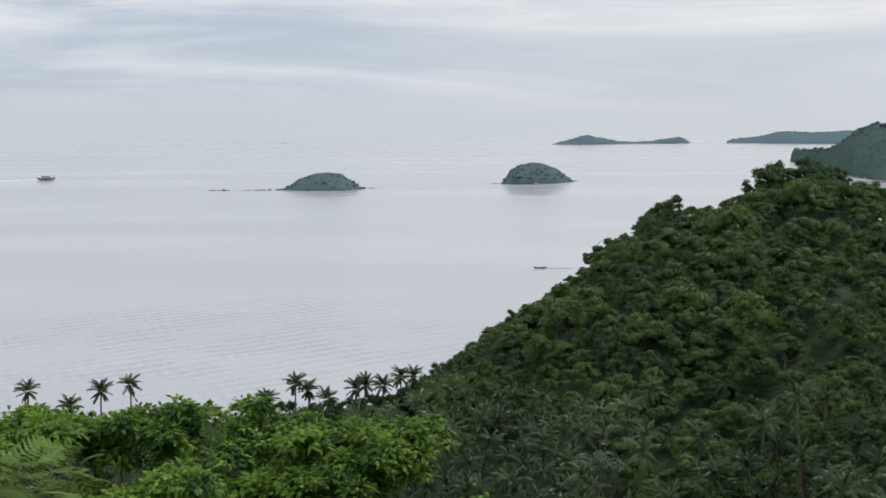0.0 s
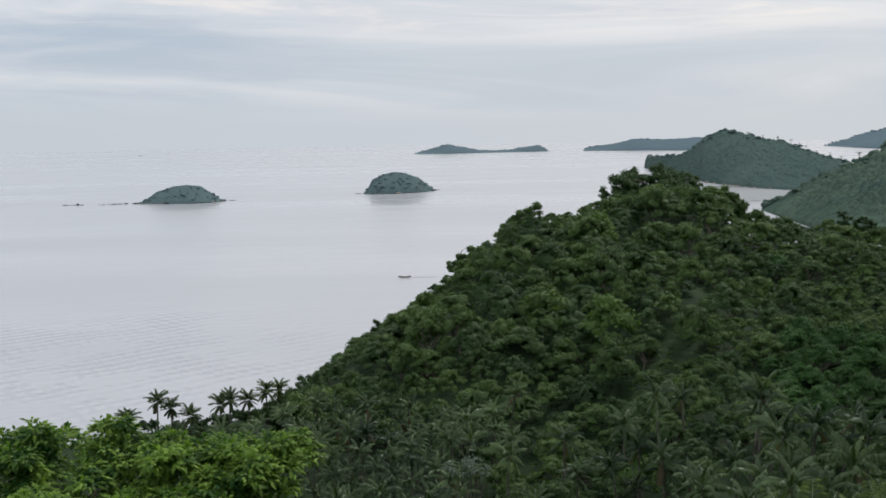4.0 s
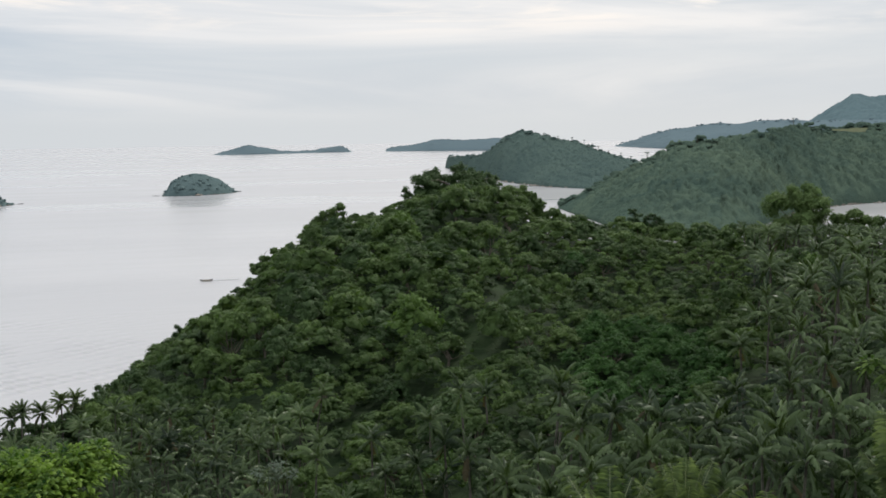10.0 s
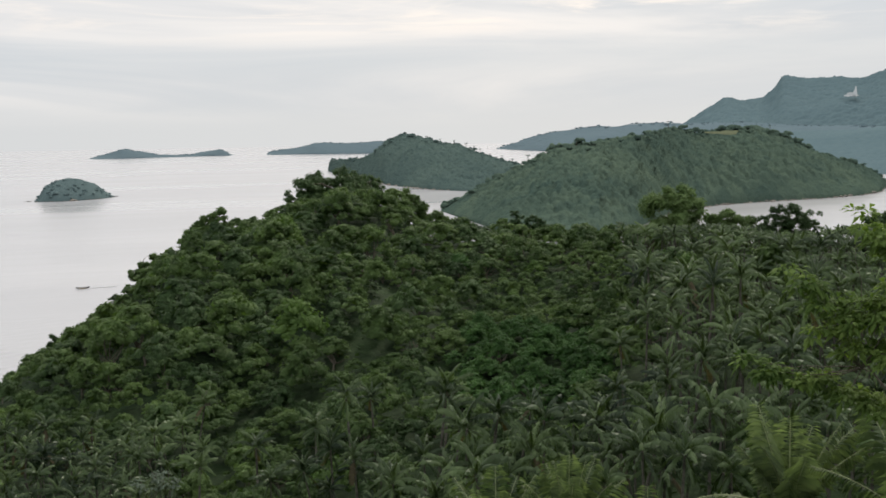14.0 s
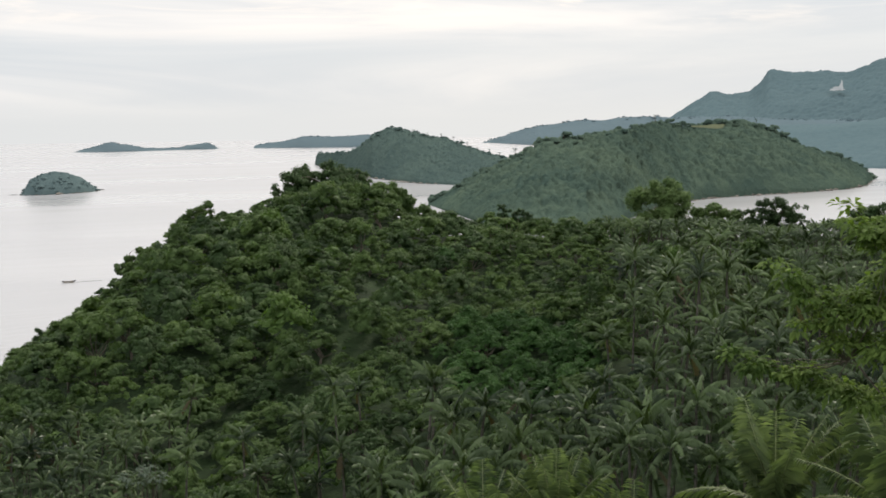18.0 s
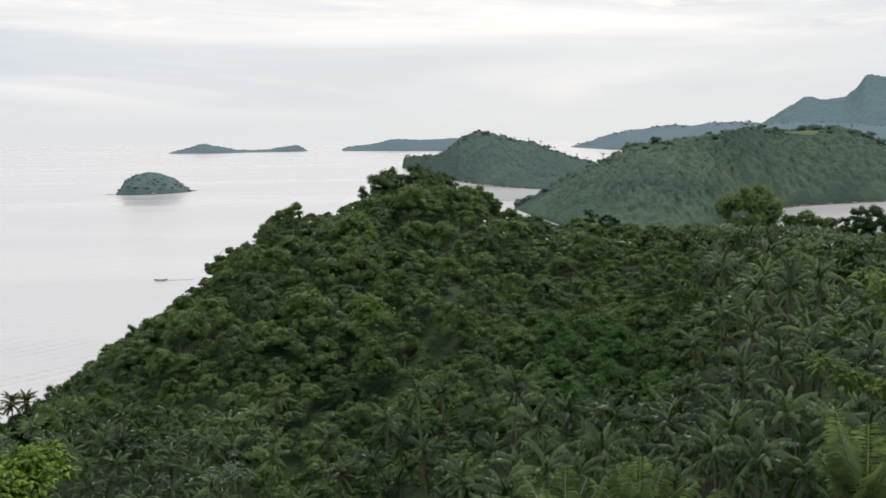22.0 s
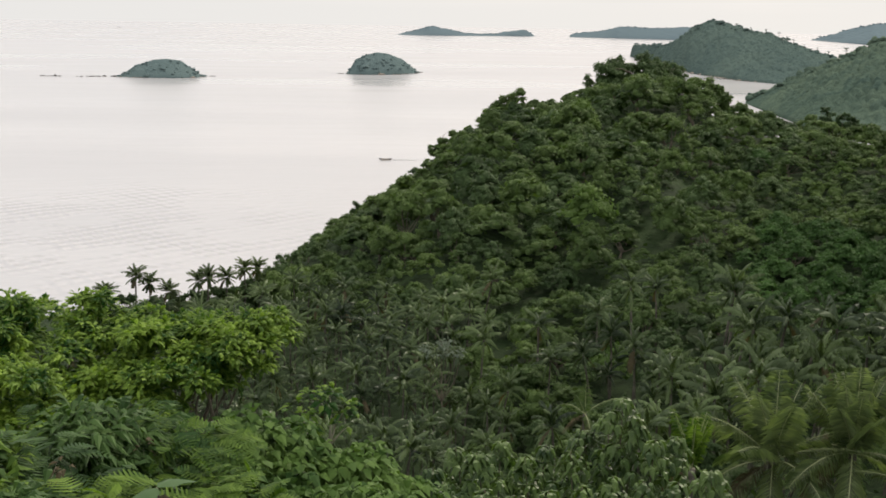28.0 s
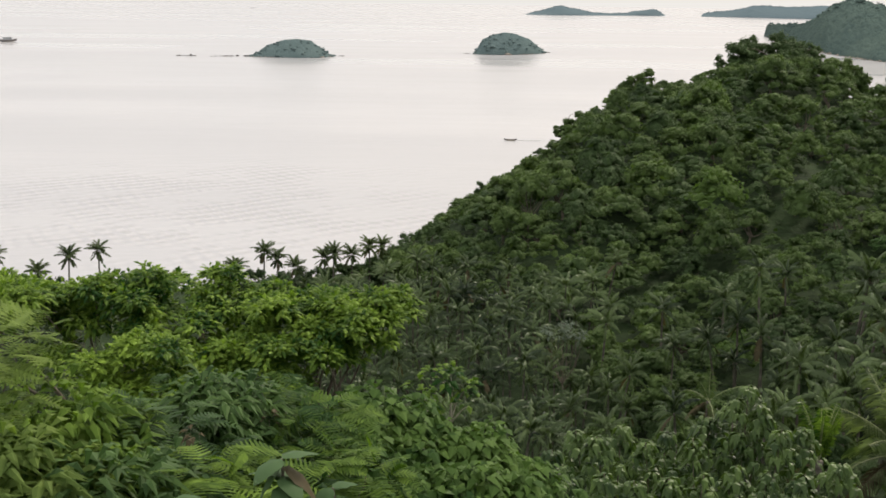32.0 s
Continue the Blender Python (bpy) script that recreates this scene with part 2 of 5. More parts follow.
LEAF_BRIGHT = foliage("bright_leaves", (0.016, 0.060, 0.010), (0.295, 0.435, 0.068), leafy=0.6, patch=0.35, sheen=0.12, rough=0.5, through_light=0.35, crown=1.7)
LEAF_SHRUB = foliage("shrub_leaves", (0.014, 0.042, 0.011), (0.145, 0.225, 0.062), patch=0.3, sheen=0.28, rough=0.42, crown=3.0)
# woods across the water: air haze is put into these bluish base colours
LEAF_HEAD_HAZED = foliage("headland_woods", (0.043, 0.072, 0.063), (0.104, 0.143, 0.100), patch=0.016, sheen=0.0, through_light=0.0, fleck=0.75, crown=0.11, grain=0.32, relief=1.8)
LEAF_HEAD_FAR_HAZED = foliage("far_headland_woods", (0.056, 0.088, 0.086), (0.100, 0.140, 0.120), patch=0.012, sheen=0.0, through_light=0.0, fleck=0.6, crown=0.1, grain=0.32, relief=1.8)
LEAF_ISLE_HAZED = foliage("islet_woods", (0.086, 0.124, 0.126), (0.118, 0.162, 0.158), patch=0.05, sheen=0.0, through_light=0.0, fleck=0.3, grain=0.9, relief=0.5)
LEAF_FAR_HAZED = foliage("distant_woods", (0.104, 0.146, 0.164), (0.128, 0.172, 0.190), patch=0.004, sheen=0.0, through_light=0.0, fleck=0.2)
LEAF_MOUNT_HAZED = foliage("mountain_woods", (0.084, 0.128, 0.142), (0.120, 0.170, 0.180), patch=0.004, sheen=0.0, through_light=0.0)
LEAF_DUSTY = foliage("dusty_broad_leaves", (0.040, 0.085, 0.035), (0.105, 0.170, 0.075), patch=0.5, sheen=0.08, rough=0.55)
LEAF_VINEBUSH = foliage("heart_leaves", (0.018, 0.056, 0.012), (0.130, 0.220, 0.050), patch=0.3, sheen=0.12, rough=0.5, crown=1.7)
LEAF_NEARPALM = foliage("near_palm_fronds", (0.026, 0.052, 0.017), (0.225, 0.285, 0.122), patch=0.3, leafy=0.55, sheen=0.55, rough=0.45, crown=1.7, through_light=0.35)
PALE_BARK = surface("pale_bark", (0.22, 0.21, 0.16), (0.42, 0.40, 0.32), 8.0, bump=0.3)
LEAF_FERN = foliage("pinnate_leaves", (0.015, 0.050, 0.009), (0.205, 0.320, 0.054), patch=0.3, sheen=0.1, through_light=0.35, crown=4.0)
LEAF_BUSH = foliage("bush_leaves", (0.015, 0.046, 0.012), (0.098, 0.180, 0.045), patch=0.4, crown=1.7, sheen=0.2)
LEAF_PALE = foliage("pale_grey_leaves", (0.06, 0.085, 0.062), (0.17, 0.21, 0.16), sheen=0.1)
LEAF_LIGHT = foliage("light_young_leaves", (0.048, 0.092, 0.022), (0.205, 0.285, 0.075), patch=0.4, through_light=0.4, crown=1.7)
LEAF_FEATHER = foliage("feathery_leaves", (0.066, 0.114, 0.038), (0.158, 0.226, 0.080), crown=0.6)
# shore palms stand backlit: that shade is put into a duller frond colour
LEAF_SHOREPALM_BACKLIT = foliage("shore_palm_fronds_backlit", (0.026, 0.045, 0.018), (0.085, 0.115, 0.046), leafy=0.08)
RIB = surface("frond_midrib", (0.20, 0.23, 0.11), (0.36, 0.39, 0.22), 4.0, bump=0.2)
DRY_GRASS = surface("dry_grass", (0.15, 0.17, 0.10), (0.23, 0.24, 0.14), 0.3, bump=0.3)
SCAR = surface("bare_rock_scar", (0.20, 0.23, 0.24), (0.34, 0.36, 0.37), 0.05, bump=0.2)
HULL = plain("painted_hull", (0.16, 0.15, 0.15), 0.5)
HULL_GREY = plain("grey_cabin", (0.45, 0.47, 0.50), 0.5)
BAMBOO = plain("bamboo_poles", (0.30, 0.26, 0.18), 0.6)
FOAM = plain("wake_foam", (0.8, 0.82, 0.84), 0.7)


# ---------------------------------------------------------------- mesh helpers
def mesh(name, V, F, mat):
    """A triangle mesh from arrays."""
    V, F = np.asarray(V, np.float32), np.asarray(F, np.int32)
    me = bpy.data.meshes.new(name)
    me.vertices.add(len(V))
    me.vertices.foreach_set("co", V.ravel())
    me.loops.add(F.size)
    me.loops.foreach_set("vertex_index", F.ravel())
    me.polygons.add(len(F))
    me.polygons.foreach_set("loop_start", np.arange(0, F.size, 3, dtype=np.int32))
    me.update(calc_edges=True)
    me.validate()
    me.polygons.foreach_set("use_smooth", [False] * len(F))
    me.materials.append(mat)
    return me


def part(name, VF, mat, parent, label="", smooth=False):
    me = VF if isinstance(VF, bpy.types.Mesh) else mesh(name, VF[0], VF[1], mat)
    if smooth:
        me.polygons.foreach_set("use_smooth", [True] * len(me.polygons))
    ob = new(name, me)
    ob.parent = parent
    if label:
        tagged(ob, label)
    return ob


def thing(name, at=(0, 0, 0), turn=0.0, label="", category="", group="", kind=""):
    ob = new(name)
    ob.empty_display_size = 0.2
    ob.matrix_world = pose(*at, 0, 0, turn)
    return tagged(ob, label, category, group, kind)


def join(*pieces):
    Vs, Fs, n = [], [], 0
    for V, F in pieces:
        Vs.append(V)
        Fs.append(np.asarray(F) + n)
        n += len(V)
    return np.concatenate(Vs), np.concatenate(Fs)


def unit(a):
    return a / (np.linalg.norm(a, axis=-1, keepdims=True) + 1e-9)


def leaves(P, N, size, rng, slim=0.55, fold=0.18, hang=0.0):
    """Folded four-cornered leaves at P that face along N."""
    n = len(P)
    t = unit(np.cross(N, rng.normal(size=(n, 3))))
    if hang:
        t = unit(t + np.array([0, 0, -hang]))
        N = unit(N - t * np.sum(N * t, axis=1, keepdims=True))
    b = np.cross(N, t)
    s = np.asarray(size).reshape(-1, 1) * np.ones((n, 1))
    base, tip = P - t * s * 0.5, P + t * s * 0.5 - N * s * fold * 0.8
    mid = P - N * s * fold
    V = np.stack([base, mid + b * s * slim * 0.5, tip, mid - b * s * slim * 0.5], 1).reshape(-1, 3)
    i = np.arange(n)[:, None] * 4
    F = np.concatenate([i + [0, 1, 2], i + [0, 2, 3]], 0)
    return V, F


def leaves_along(P, T, N, size, slim=0.4, drop=0.25):
    """Folded leaves that grow from P along T, face up along N and droop at the tip."""
    T = unit(T)
    N = unit(N - T * np.sum(N * T, axis=1, keepdims=True))
    B = np.cross(N, T)
    s = np.asarray(size, float).reshape(-1, 1) * np.ones((len(P), 1))
    mid = P + T * s * 0.45
    tip = P + T * s - np.array([0, 0, 1]) * s * drop
    V = np.stack([P, mid + B * s * slim * 0.5 - N * s * 0.08, tip, mid - B * s * slim * 0.5 - N * s * 0.08, mid + N * s * 0.03], 1).reshape(-1, 3)
    i = np.arange(len(P))[:, None] * 5
    F = np.concatenate([i + [0, 1, 4], i + [1, 2, 4], i + [2, 3, 4], i + [3, 0, 4]], 0)
    return V, F


def sprays(C, R, n, leaf, k, rng, slim=0.42, squash=0.8, low=-0.25, drop=0.3, spread=1.0):
    """Tufts of k drooping leaves on the shells of lobes."""
    C, R = np.asarray(C, float), np.asarray(R, float)
    q = rng.choice(len(C), n, p=R ** 2 / np.sum(R ** 2))
    d = unit(rng.normal(size=(n, 3)))
    d[:, 2] = np.where(d[:, 2] < low, -d[:, 2], d[:, 2])
    P = C[q] + d * (R[q] * rng.uniform(0.6, 1.05, n))[:, None] * np.array([1, 1, squash])
    P, D = np.repeat(P, k, 0), np.repeat(d, k, 0)
    T = unit(D * 0.45 + rng.normal(size=P.shape) * spread * np.array([0.7, 0.7, 0.3]) + np.array([0, 0, -0.05]))
    P = P + T * leaf * rng.uniform(0, 0.7, len(P))[:, None]
    N = unit(np.array([0, 0, 1.0]) + D * 0.5 + rng.normal(size=P.shape) * 0.25)
    return leaves_along(P, T, N, leaf * rng.uniform(0.7, 1.25, len(P)), slim, drop)


def feathers(C, R, n, L, pairs, rng, low=-0.2, squash=0.7):
    """Pinnate leaves: each a drooping stalk with pairs of narrow leaflets, on the shells of lobes."""
    C, R = np.asarray(C, float), np.asarray(R, float)
    q = rng.choice(len(C), n, p=R ** 2 / np.sum(R ** 2))
    d = unit(rng.normal(size=(n, 3)))
    d[:, 2] = np.where(d[:, 2] < low, -d[:, 2], d[:, 2])
    P0 = C[q] + d * (R[q] * rng.uniform(0.45, 1.0, n))[:, None] * np.array([1, 1, squash])
    T0 = unit(d * np.array([1, 1, 0.35]) + rng.normal(size=(n, 3)) * np.array([0.7, 0.7, 0.35]) + np.array([0, 0, 0.15]))
    S0 = unit(np.cross(T0, np.array([0, 0, 1.0]) + rng.normal(size=(n, 3)) * 0.25))
    ln = L * rng.uniform(0.65, 1.2, n)
    u = np.linspace(0.12, 1.0, pairs)
    base = P0[:, None] + T0[:, None] * (ln[:, None] * u)[..., None] - np.array([0, 0, 1]) * (ln[:, None] * 0.42 * u ** 2)[..., None]
    w = (0.30 * np.sin(np.pi * (0.15 + 0.75 * u)))[None, :] * ln[:, None]
    Ps, Ts, Ns, Sz = [], [], [], []
    for side in (-1, 1):
        T = S0[:, None] * side + T0[:, None] * 0.45 + np.array([0, 0, -0.22])
        Ps.append(base.reshape(-1, 3))
        Ts.append(np.broadcast_to(T, base.shape).reshape(-1, 3))
        Ns.append(np.tile(np.array([0, 0, 1.0]), (base.shape[0] * pairs, 1)) + rng.normal(size=(base.shape[0] * pairs, 3)) * 0.12)
        Sz.append(w.ravel())
    P, T, N, s = np.concatenate(Ps), unit(np.concatenate(Ts)), np.concatenate(Ns), np.concatenate(Sz)
    N = unit(N - T * np.sum(N * T, axis=1, keepdims=True))
    B = np.cross(N, T)
    wd = (ln.mean() / pairs * 0.36)
    V = np.stack([P - B * wd, P + B * wd, P + T * s[:, None] + B * wd * 0.4, P + T * s[:, None] - B * wd * 0.4], 1).reshape(-1, 3)
    i = np.arange(len(P))[:, None] * 4
    return V, np.concatenate([i + [0, 1, 2], i + [0, 2, 3]], 0)


def lobes_leaves(C, R, n, size, rng, slim=0.6, squash=0.8, low=-0.85, hang=0.0, rand=0.2):
    """Leaves spread over the shells of lobes with centres C and radii R."""
    C, R = np.asarray(C, float), np.asarray(R, float)
    k = rng.choice(len(C), n, p=R ** 2 / np.sum(R ** 2))
    d = unit(rng.normal(size=(n, 3)))
    d[:, 2] = np.where(d[:, 2] < low, -d[:, 2], d[:, 2])
    rr = R[k] * rng.uniform(0.62, 1.06, n) * (1 + 0.25 * np.sin(5 * d[:, 0] + 3 * k) * np.sin(6 * d[:, 1] + k + 4 * d[:, 2]))
    P = C[k] + d * rr[:, None] * np.array([1, 1, squash])
    N = unit(d * 0.85 + np.array([0, 0, 0.4]) + rng.normal(size=(n, 3)) * rand)
    return leaves(P, N, size * rng.uniform(0.65, 1.3, n), rng, slim, hang=hang)


def clumps(C, R, rng, squash=0.8, sides=7, uneven=0.16, wide=1.0, slope=0.0):
    """Uneven rounded leaf masses, open below, one about each centre."""
    C, R = np.asarray(C, float), np.asarray(R, float)
    rings = (0.55, 1.15, 1.8)
    D = [(0, 0, 1)]
    for k, ph in enumerate(rings):
        a = (np.arange(sides) + 0.5 * k) * 2 * np.pi / sides
        D += list(zip(np.sin(ph) * np.cos(a), np.sin(ph) * np.sin(a), np.full(sides, np.cos(ph))))
    D = np.array(D)
    F = [(0, 1 + j, 1 + (j + 1) % sides) for j in range(sides)]
    for k in range(len(rings) - 1):
        for j in range(sides):
            p, q = 1 + k * sides + j, 1 + k * sides + (j + 1) % sides
            F += [(p, p + sides, q), (q, p + sides, q + sides)]
    turn = rng.uniform(0, 2 * np.pi, len(C))
    ca, sa = np.cos(turn)[:, None], np.sin(turn)[:, None]
    X = np.stack([D[:, 0] * ca - D[:, 1] * sa, D[:, 0] * sa + D[:, 1] * ca, np.broadcast_to(D[:, 2], (len(C), len(D)))], -1)
    X = X * (1 + rng.normal(size=X.shape[:2]) * uneven)[..., None] * R[:, None, None] * np.array([wide, wide, squash])
    lean = rng.normal(size=(len(C), 2)) * slope * 0.6
    if slope:
        lean = lean - slope * unit(C[:, :2] - C[:, :2].mean(0))
    X[..., 2] += X[..., 0] * lean[:, :1] + X[..., 1] * lean[:, 1:]
    V = (C[:, None] + X).reshape(-1, 3)
    return V, (np.array(F)[None] + (np.arange(len(C)) * len(D))[:, None, None]).reshape(-1, 3)


def tube(points, radii, sides=6):
    P, R = np.asarray(points, float), np.asarray(radii, float)
    T = unit(np.gradient(P, axis=0))
    ref = np.array([0.31, 0.95, 0.05])
    A = unit(np.cross(T, ref))
    B = np.cross(T, A)
    a = np.linspace(0, 2 * np.pi, sides, endpoint=False)
    V = (P[:, None] + R[:, None, None] * (np.cos(a)[None, :, None] * A[:, None] + np.sin(a)[None, :, None] * B[:, None])).reshape(-1, 3)
    F = []
    for i in range(len(P) - 1):
        for j in range(sides):
            p, q = i * sides + j, i * sides + (j + 1) % sides
            F += [(p, q, q + sides), (p, q + sides, p + sides)]
    V = np.concatenate([V, P[-1:]])
    F += [((len(P) - 1) * sides + j, (len(P) - 1) * sides + (j + 1) % sides, len(V) - 1) for j in range(sides)]
    return V, np.array(F)


def bend(a, b, rng, wobble=0.1, n=6):
    """A wandering line from a to b."""
    a, b = np.asarray(a, float), np.asarray(b, float)
    s = np.linspace(0, 1, n)[:, None]
    L = np.linalg.norm(b - a)
    off = rng.normal(size=(1, 3)) * wobble * L * np.sin(np.pi * s) + rng.normal(size=(n, 3)) * wobble * 0.15 * L * np.sin(np.pi * s)
    return a + (b - a) * s + off


def crown_lobes(rng, R, height, n):
    """Lobe centres and radii for a rounded, uneven crown that spans 2R and starts at 0."""
    C, Q = [], []
    for i in range(n):
        a = i * 2.4 + rng.normal() * 0.4
        u = math.sqrt((i + 0.6) / n)
        z = height * (0.25 + 0.62 * (1 - u * u) + rng.uniform(-0.14, 0.14))
        C.append((R * 0.76 * u * math.cos(a), R * 0.76 * u * math.sin(a), z))
        Q.append(R * float(np.clip(0.25 * math.exp(rng.normal() * 0.32), 0.14, 0.42)))
    return np.array(C), np.array(Q)


def tree_parts(rng, R, crown_h, trunk_h, n_lobes, n_leaves, leaf, slim=0.6, hang=0.0):
    C, Q = crown_lobes(rng, R, crown_h, n_lobes)
    C[:, 2] += trunk_h
    foot, fork = np.array([0, 0, -0.6]), np.array([rng.normal() * 0.3, rng.normal() * 0.3, trunk_h])
    r0 = 0.035 * (trunk_h + crown_h) + 0.05
    wood = [tube(bend(foot, fork, rng, 0.05), np.linspace(r0, r0 * 0.6, 6))]
    for c in C[::3]:
        wood.append(tube(bend(fork - (0, 0, 0.3), c, rng, 0.12, 4), np.linspace(r0 * 0.5, r0 * 0.1, 4), 4))
    crown = join(clumps(C, Q * 0.74, rng, 0.66, 5, 0.24, 1.12, 0.28), lobes_leaves(C, Q * 1.12, n_leaves, leaf, rng, slim, 0.72, low=-0.15, hang=hang, rand=0.35))
    return join(*wood), crown


def frond(rng, L, rise, n_leaflets, leaflet=0.24, droop=1.0, width=1.0, hang=0.5, stalk=True, whole=False):
    """A pinnate palm frond that leaves the origin along +x: stalk and two rows of hanging leaflets."""
    s = np.linspace(0, 1, 9)
    ang = radians(rise) - droop * s * 1.5
    seg = L / 8
    x = np.concatenate([[0], np.cumsum(np.cos(ang[:-1]) * seg)])
    z = np.concatenate([[0], np.cumsum(np.sin(ang[:-1]) * seg)])
    P = np.stack([x, rng.normal() * (0.04 if stalk else 0.0) * L * s ** 2, z], 1)
    rib = tube(P[::2], np.linspace(0.018, 0.004, 5) * L * 0.35, 3)
    u = np.linspace(0.12, 0.99, n_leaflets)
    base = np.stack([np.interp(u, s, P[:, i]) for i in range(3)], 1)
    nxt = np.stack([np.interp(np.minimum(u + 1.25 * width / n_leaflets, 1), s, P[:, i]) for i in range(3)], 1)
    tan = unit(np.stack([np.interp(u, s, np.gradient(P[:, i])) for i in range(3)], 1))
    if not stalk and whole:
        # far off: one ragged blade, its leaflets grown together along the rib
        V, F = [base], []
        i = np.arange(n_leaflets)
        for m, side in enumerate((-1, 1)):
            ln = L * leaflet * (np.sin(np.pi * (0.12 + 0.80 * u)) ** 0.7) * rng.uniform(0.8, 1.2, n_leaflets)
            out = np.array([0, side, 0]) * 0.9 + tan * 0.55 + np.array([0, 0, -1]) * (hang * rng.uniform(0.5, 1.5, n_leaflets))[:, None]
            V += [base + unit(out + [0, 0, 0.35]) * ln[:, None] * 0.55, base + unit(out) * ln[:, None]]
            mid, tip, nx = i + n_leaflets * (1 + 2 * m), i + n_leaflets * (2 + 2 * m), np.minimum(i + 2, n_leaflets - 1)
            F += [np.stack([i, nx, mid], 1)[:-1], np.stack([nx, tip, mid], 1)]
        return np.concatenate(V), np.concatenate(F)
    V, F, k = [], [], 0
    for side in (-1, 1):
        ln = L * leaflet * (np.sin(np.pi * (0.12 + 0.80 * u)) ** 0.7) * rng.uniform(0.85, 1.15, n_leaflets)
        out = np.array([0, side, 0]) * 0.9 + tan * 0.55 + np.array([0, 0, -1]) * (hang * rng.uniform(0.5, 1.5, n_leaflets))[:, None]
        midp = base + unit(out + [0, 0, 0.35]) * ln[:, None] * 0.55
        tip = base + unit(out) * ln[:, None]
        V.append(np.stack([base, nxt, midp, tip], 1).reshape(-1, 3))
        i = np.arange(n_leaflets)[:, None] * 4 + k
        F.append(np.concatenate([i + [0, 1, 2], i + [1, 3, 2]], 0))
        k += 4 * n_leaflets
    blades = np.concatenate(V), np.concatenate(F)
    return join(rib, blades) if stalk else blades


def frond_rib(L, rise, droop, r=0.02):
    """The bare stalk of such a frond."""
    s = np.linspace(0, 1, 9)
    ang = radians(rise) - droop * s * 1.5
    P = np.stack([np.concatenate([[0], np.cumsum(np.cos(ang[:-1]) * L / 8)]), 0 * s, np.concatenate([[0], np.cumsum(np.sin(ang[:-1]) * L / 8)])], 1)
    return tube(P, np.linspace(r, r * 0.25, 9), 5)


def turned(VF, yaw, at=(0, 0, 0), scale=1.0, tilt=0.0):
    m = np.array(pose(0, 0, 0, 0, tilt, yaw).to_3x3())
    return np.asarray(VF[0]) * scale @ m.T + np.asarray(at), VF[1]


def palm_crown(rng, n, L, n_leaflets, width=1.0, stalk=True, leaflet=0.24, hang=1.5, bow=0.0):
    out = []
    for i in range(n):
        k = i / n
        low = k > 0.68  # old fronds hang, young ones rise and arch over
        rise, droop = (8 - 200 * (k - 0.68), 0.45) if low else (88 - 68 * k, 0.8 + 0.3 * k)
        out.append(turned(frond(rng, L * rng.uniform(0.85, 1.1) * (0.85 if low else 1), rise + rng.normal() * 8, n_leaflets,
                                leaflet=leaflet, droop=droop + bow + rng.uniform(0, 0.3), width=width, hang=hang, stalk=stalk, whole=True), i * 137.5 + rng.normal() * 12))
    return join(*out)


def palm_trunk(rng, h, r=0.16, lean=0.06):
    top = np.array([rng.normal() * lean * h, rng.normal() * lean * h, h])
    n = 9
    s = np.linspace(0, 1, n)
    P = np.stack([top[0] * s ** 1.7, top[1] * s ** 1.7, -0.6 + (h + 0.6) * s], 1)
    R = np.where(s < 0.08, r * 1.5, r * (1.05 - 0.3 * s))
    return tube(P, R, 7), top


def polar(az, r, z=0.0):
    """A place at a bearing (degrees from ahead, to the right) and distance from the lookout."""
    return r * math.sin(radians(az)), r * math.cos(radians(az)), z


def sight(az, el, r):
    """The same by the angle above (below: minus) the eye."""
    return polar(az, r, EYE + r * math.tan(radians(el)))


def smooth_noise(x, y, seed, scale, octaves=3):
    rng = np.random.default_rng(seed)
    v, amp = 0.0, 1.0
    for o in range(octaves):
        for _ in range(4):
            a = rng.uniform(0, 2 * np.pi)
            f = rng.uniform(0.7, 1.4) * 2 ** o / scale
            v = v + amp * 0.35 * np.sin((x * np.cos(a) + y * np.sin(a)) * f + rng.uniform(0, 6.3))
        amp *= 0.5
    return v


def domes(x, y, cell, seed):
    """Rounded tree-top relief from 0 to 1: a dome about each point of a jittered grid."""
    gx, gy = np.floor(x / cell), np.floor(y / cell)
    best = np.zeros_like(x)
    for i in (-1, 0, 1):
        for j in (-1, 0, 1):
            a, b = gx + i, gy + j
            h = np.sin(a * 127.1 + b * 311.7 + seed) * 43758.5453
            k = np.sin(a * 269.5 + b * 183.3 + seed) * 43758.5453
            h, k = h - np.floor(h), k - np.floor(k)
            d2 = ((x - (a + h) * cell) ** 2 + (y - (b + k) * cell) ** 2) / cell ** 2
            best = np.maximum(best, np.sqrt(np.maximum(0, 1 - d2 / 0.42)) * (0.65 + 0.35 * np.sin(h * 40 + k * 9)))
    return best


def step(a, b, v):
    s = np.clip((v - a) / (b - a), 0, 1)
    return s * s * (3 - 2 * s)


# ---------------------------------------------------------------- sea and ground
def make_sea():
    rings = np.concatenate([np.linspace(20, 400, 20), np.geomspace(430, 4940, 40)])
    az = np.linspace(0, 2 * np.pi, 180, endpoint=False)
    V = np.concatenate([[(0, 0, 0)], np.stack([np.outer(rings, np.sin(az)), np.outer(rings, np.cos(az)), np.zeros((60, 180))], -1).reshape(-1, 3)])
    F = [(0, 1 + (j + 1) % 180, 1 + j) for j in range(180)]
    for i in range(59):
        for j in range(180):
            p, q = 1 + i * 180 + j, 1 + i * 180 + (j + 1) % 180
            F += [(p, q, q + 180), (p, q + 180, p + 180)]
    ob = new("water", mesh("water", V, F, WATER))
    tagged(ob, "calm pale grey sea under an overcast sky", "sea", kind="structure")


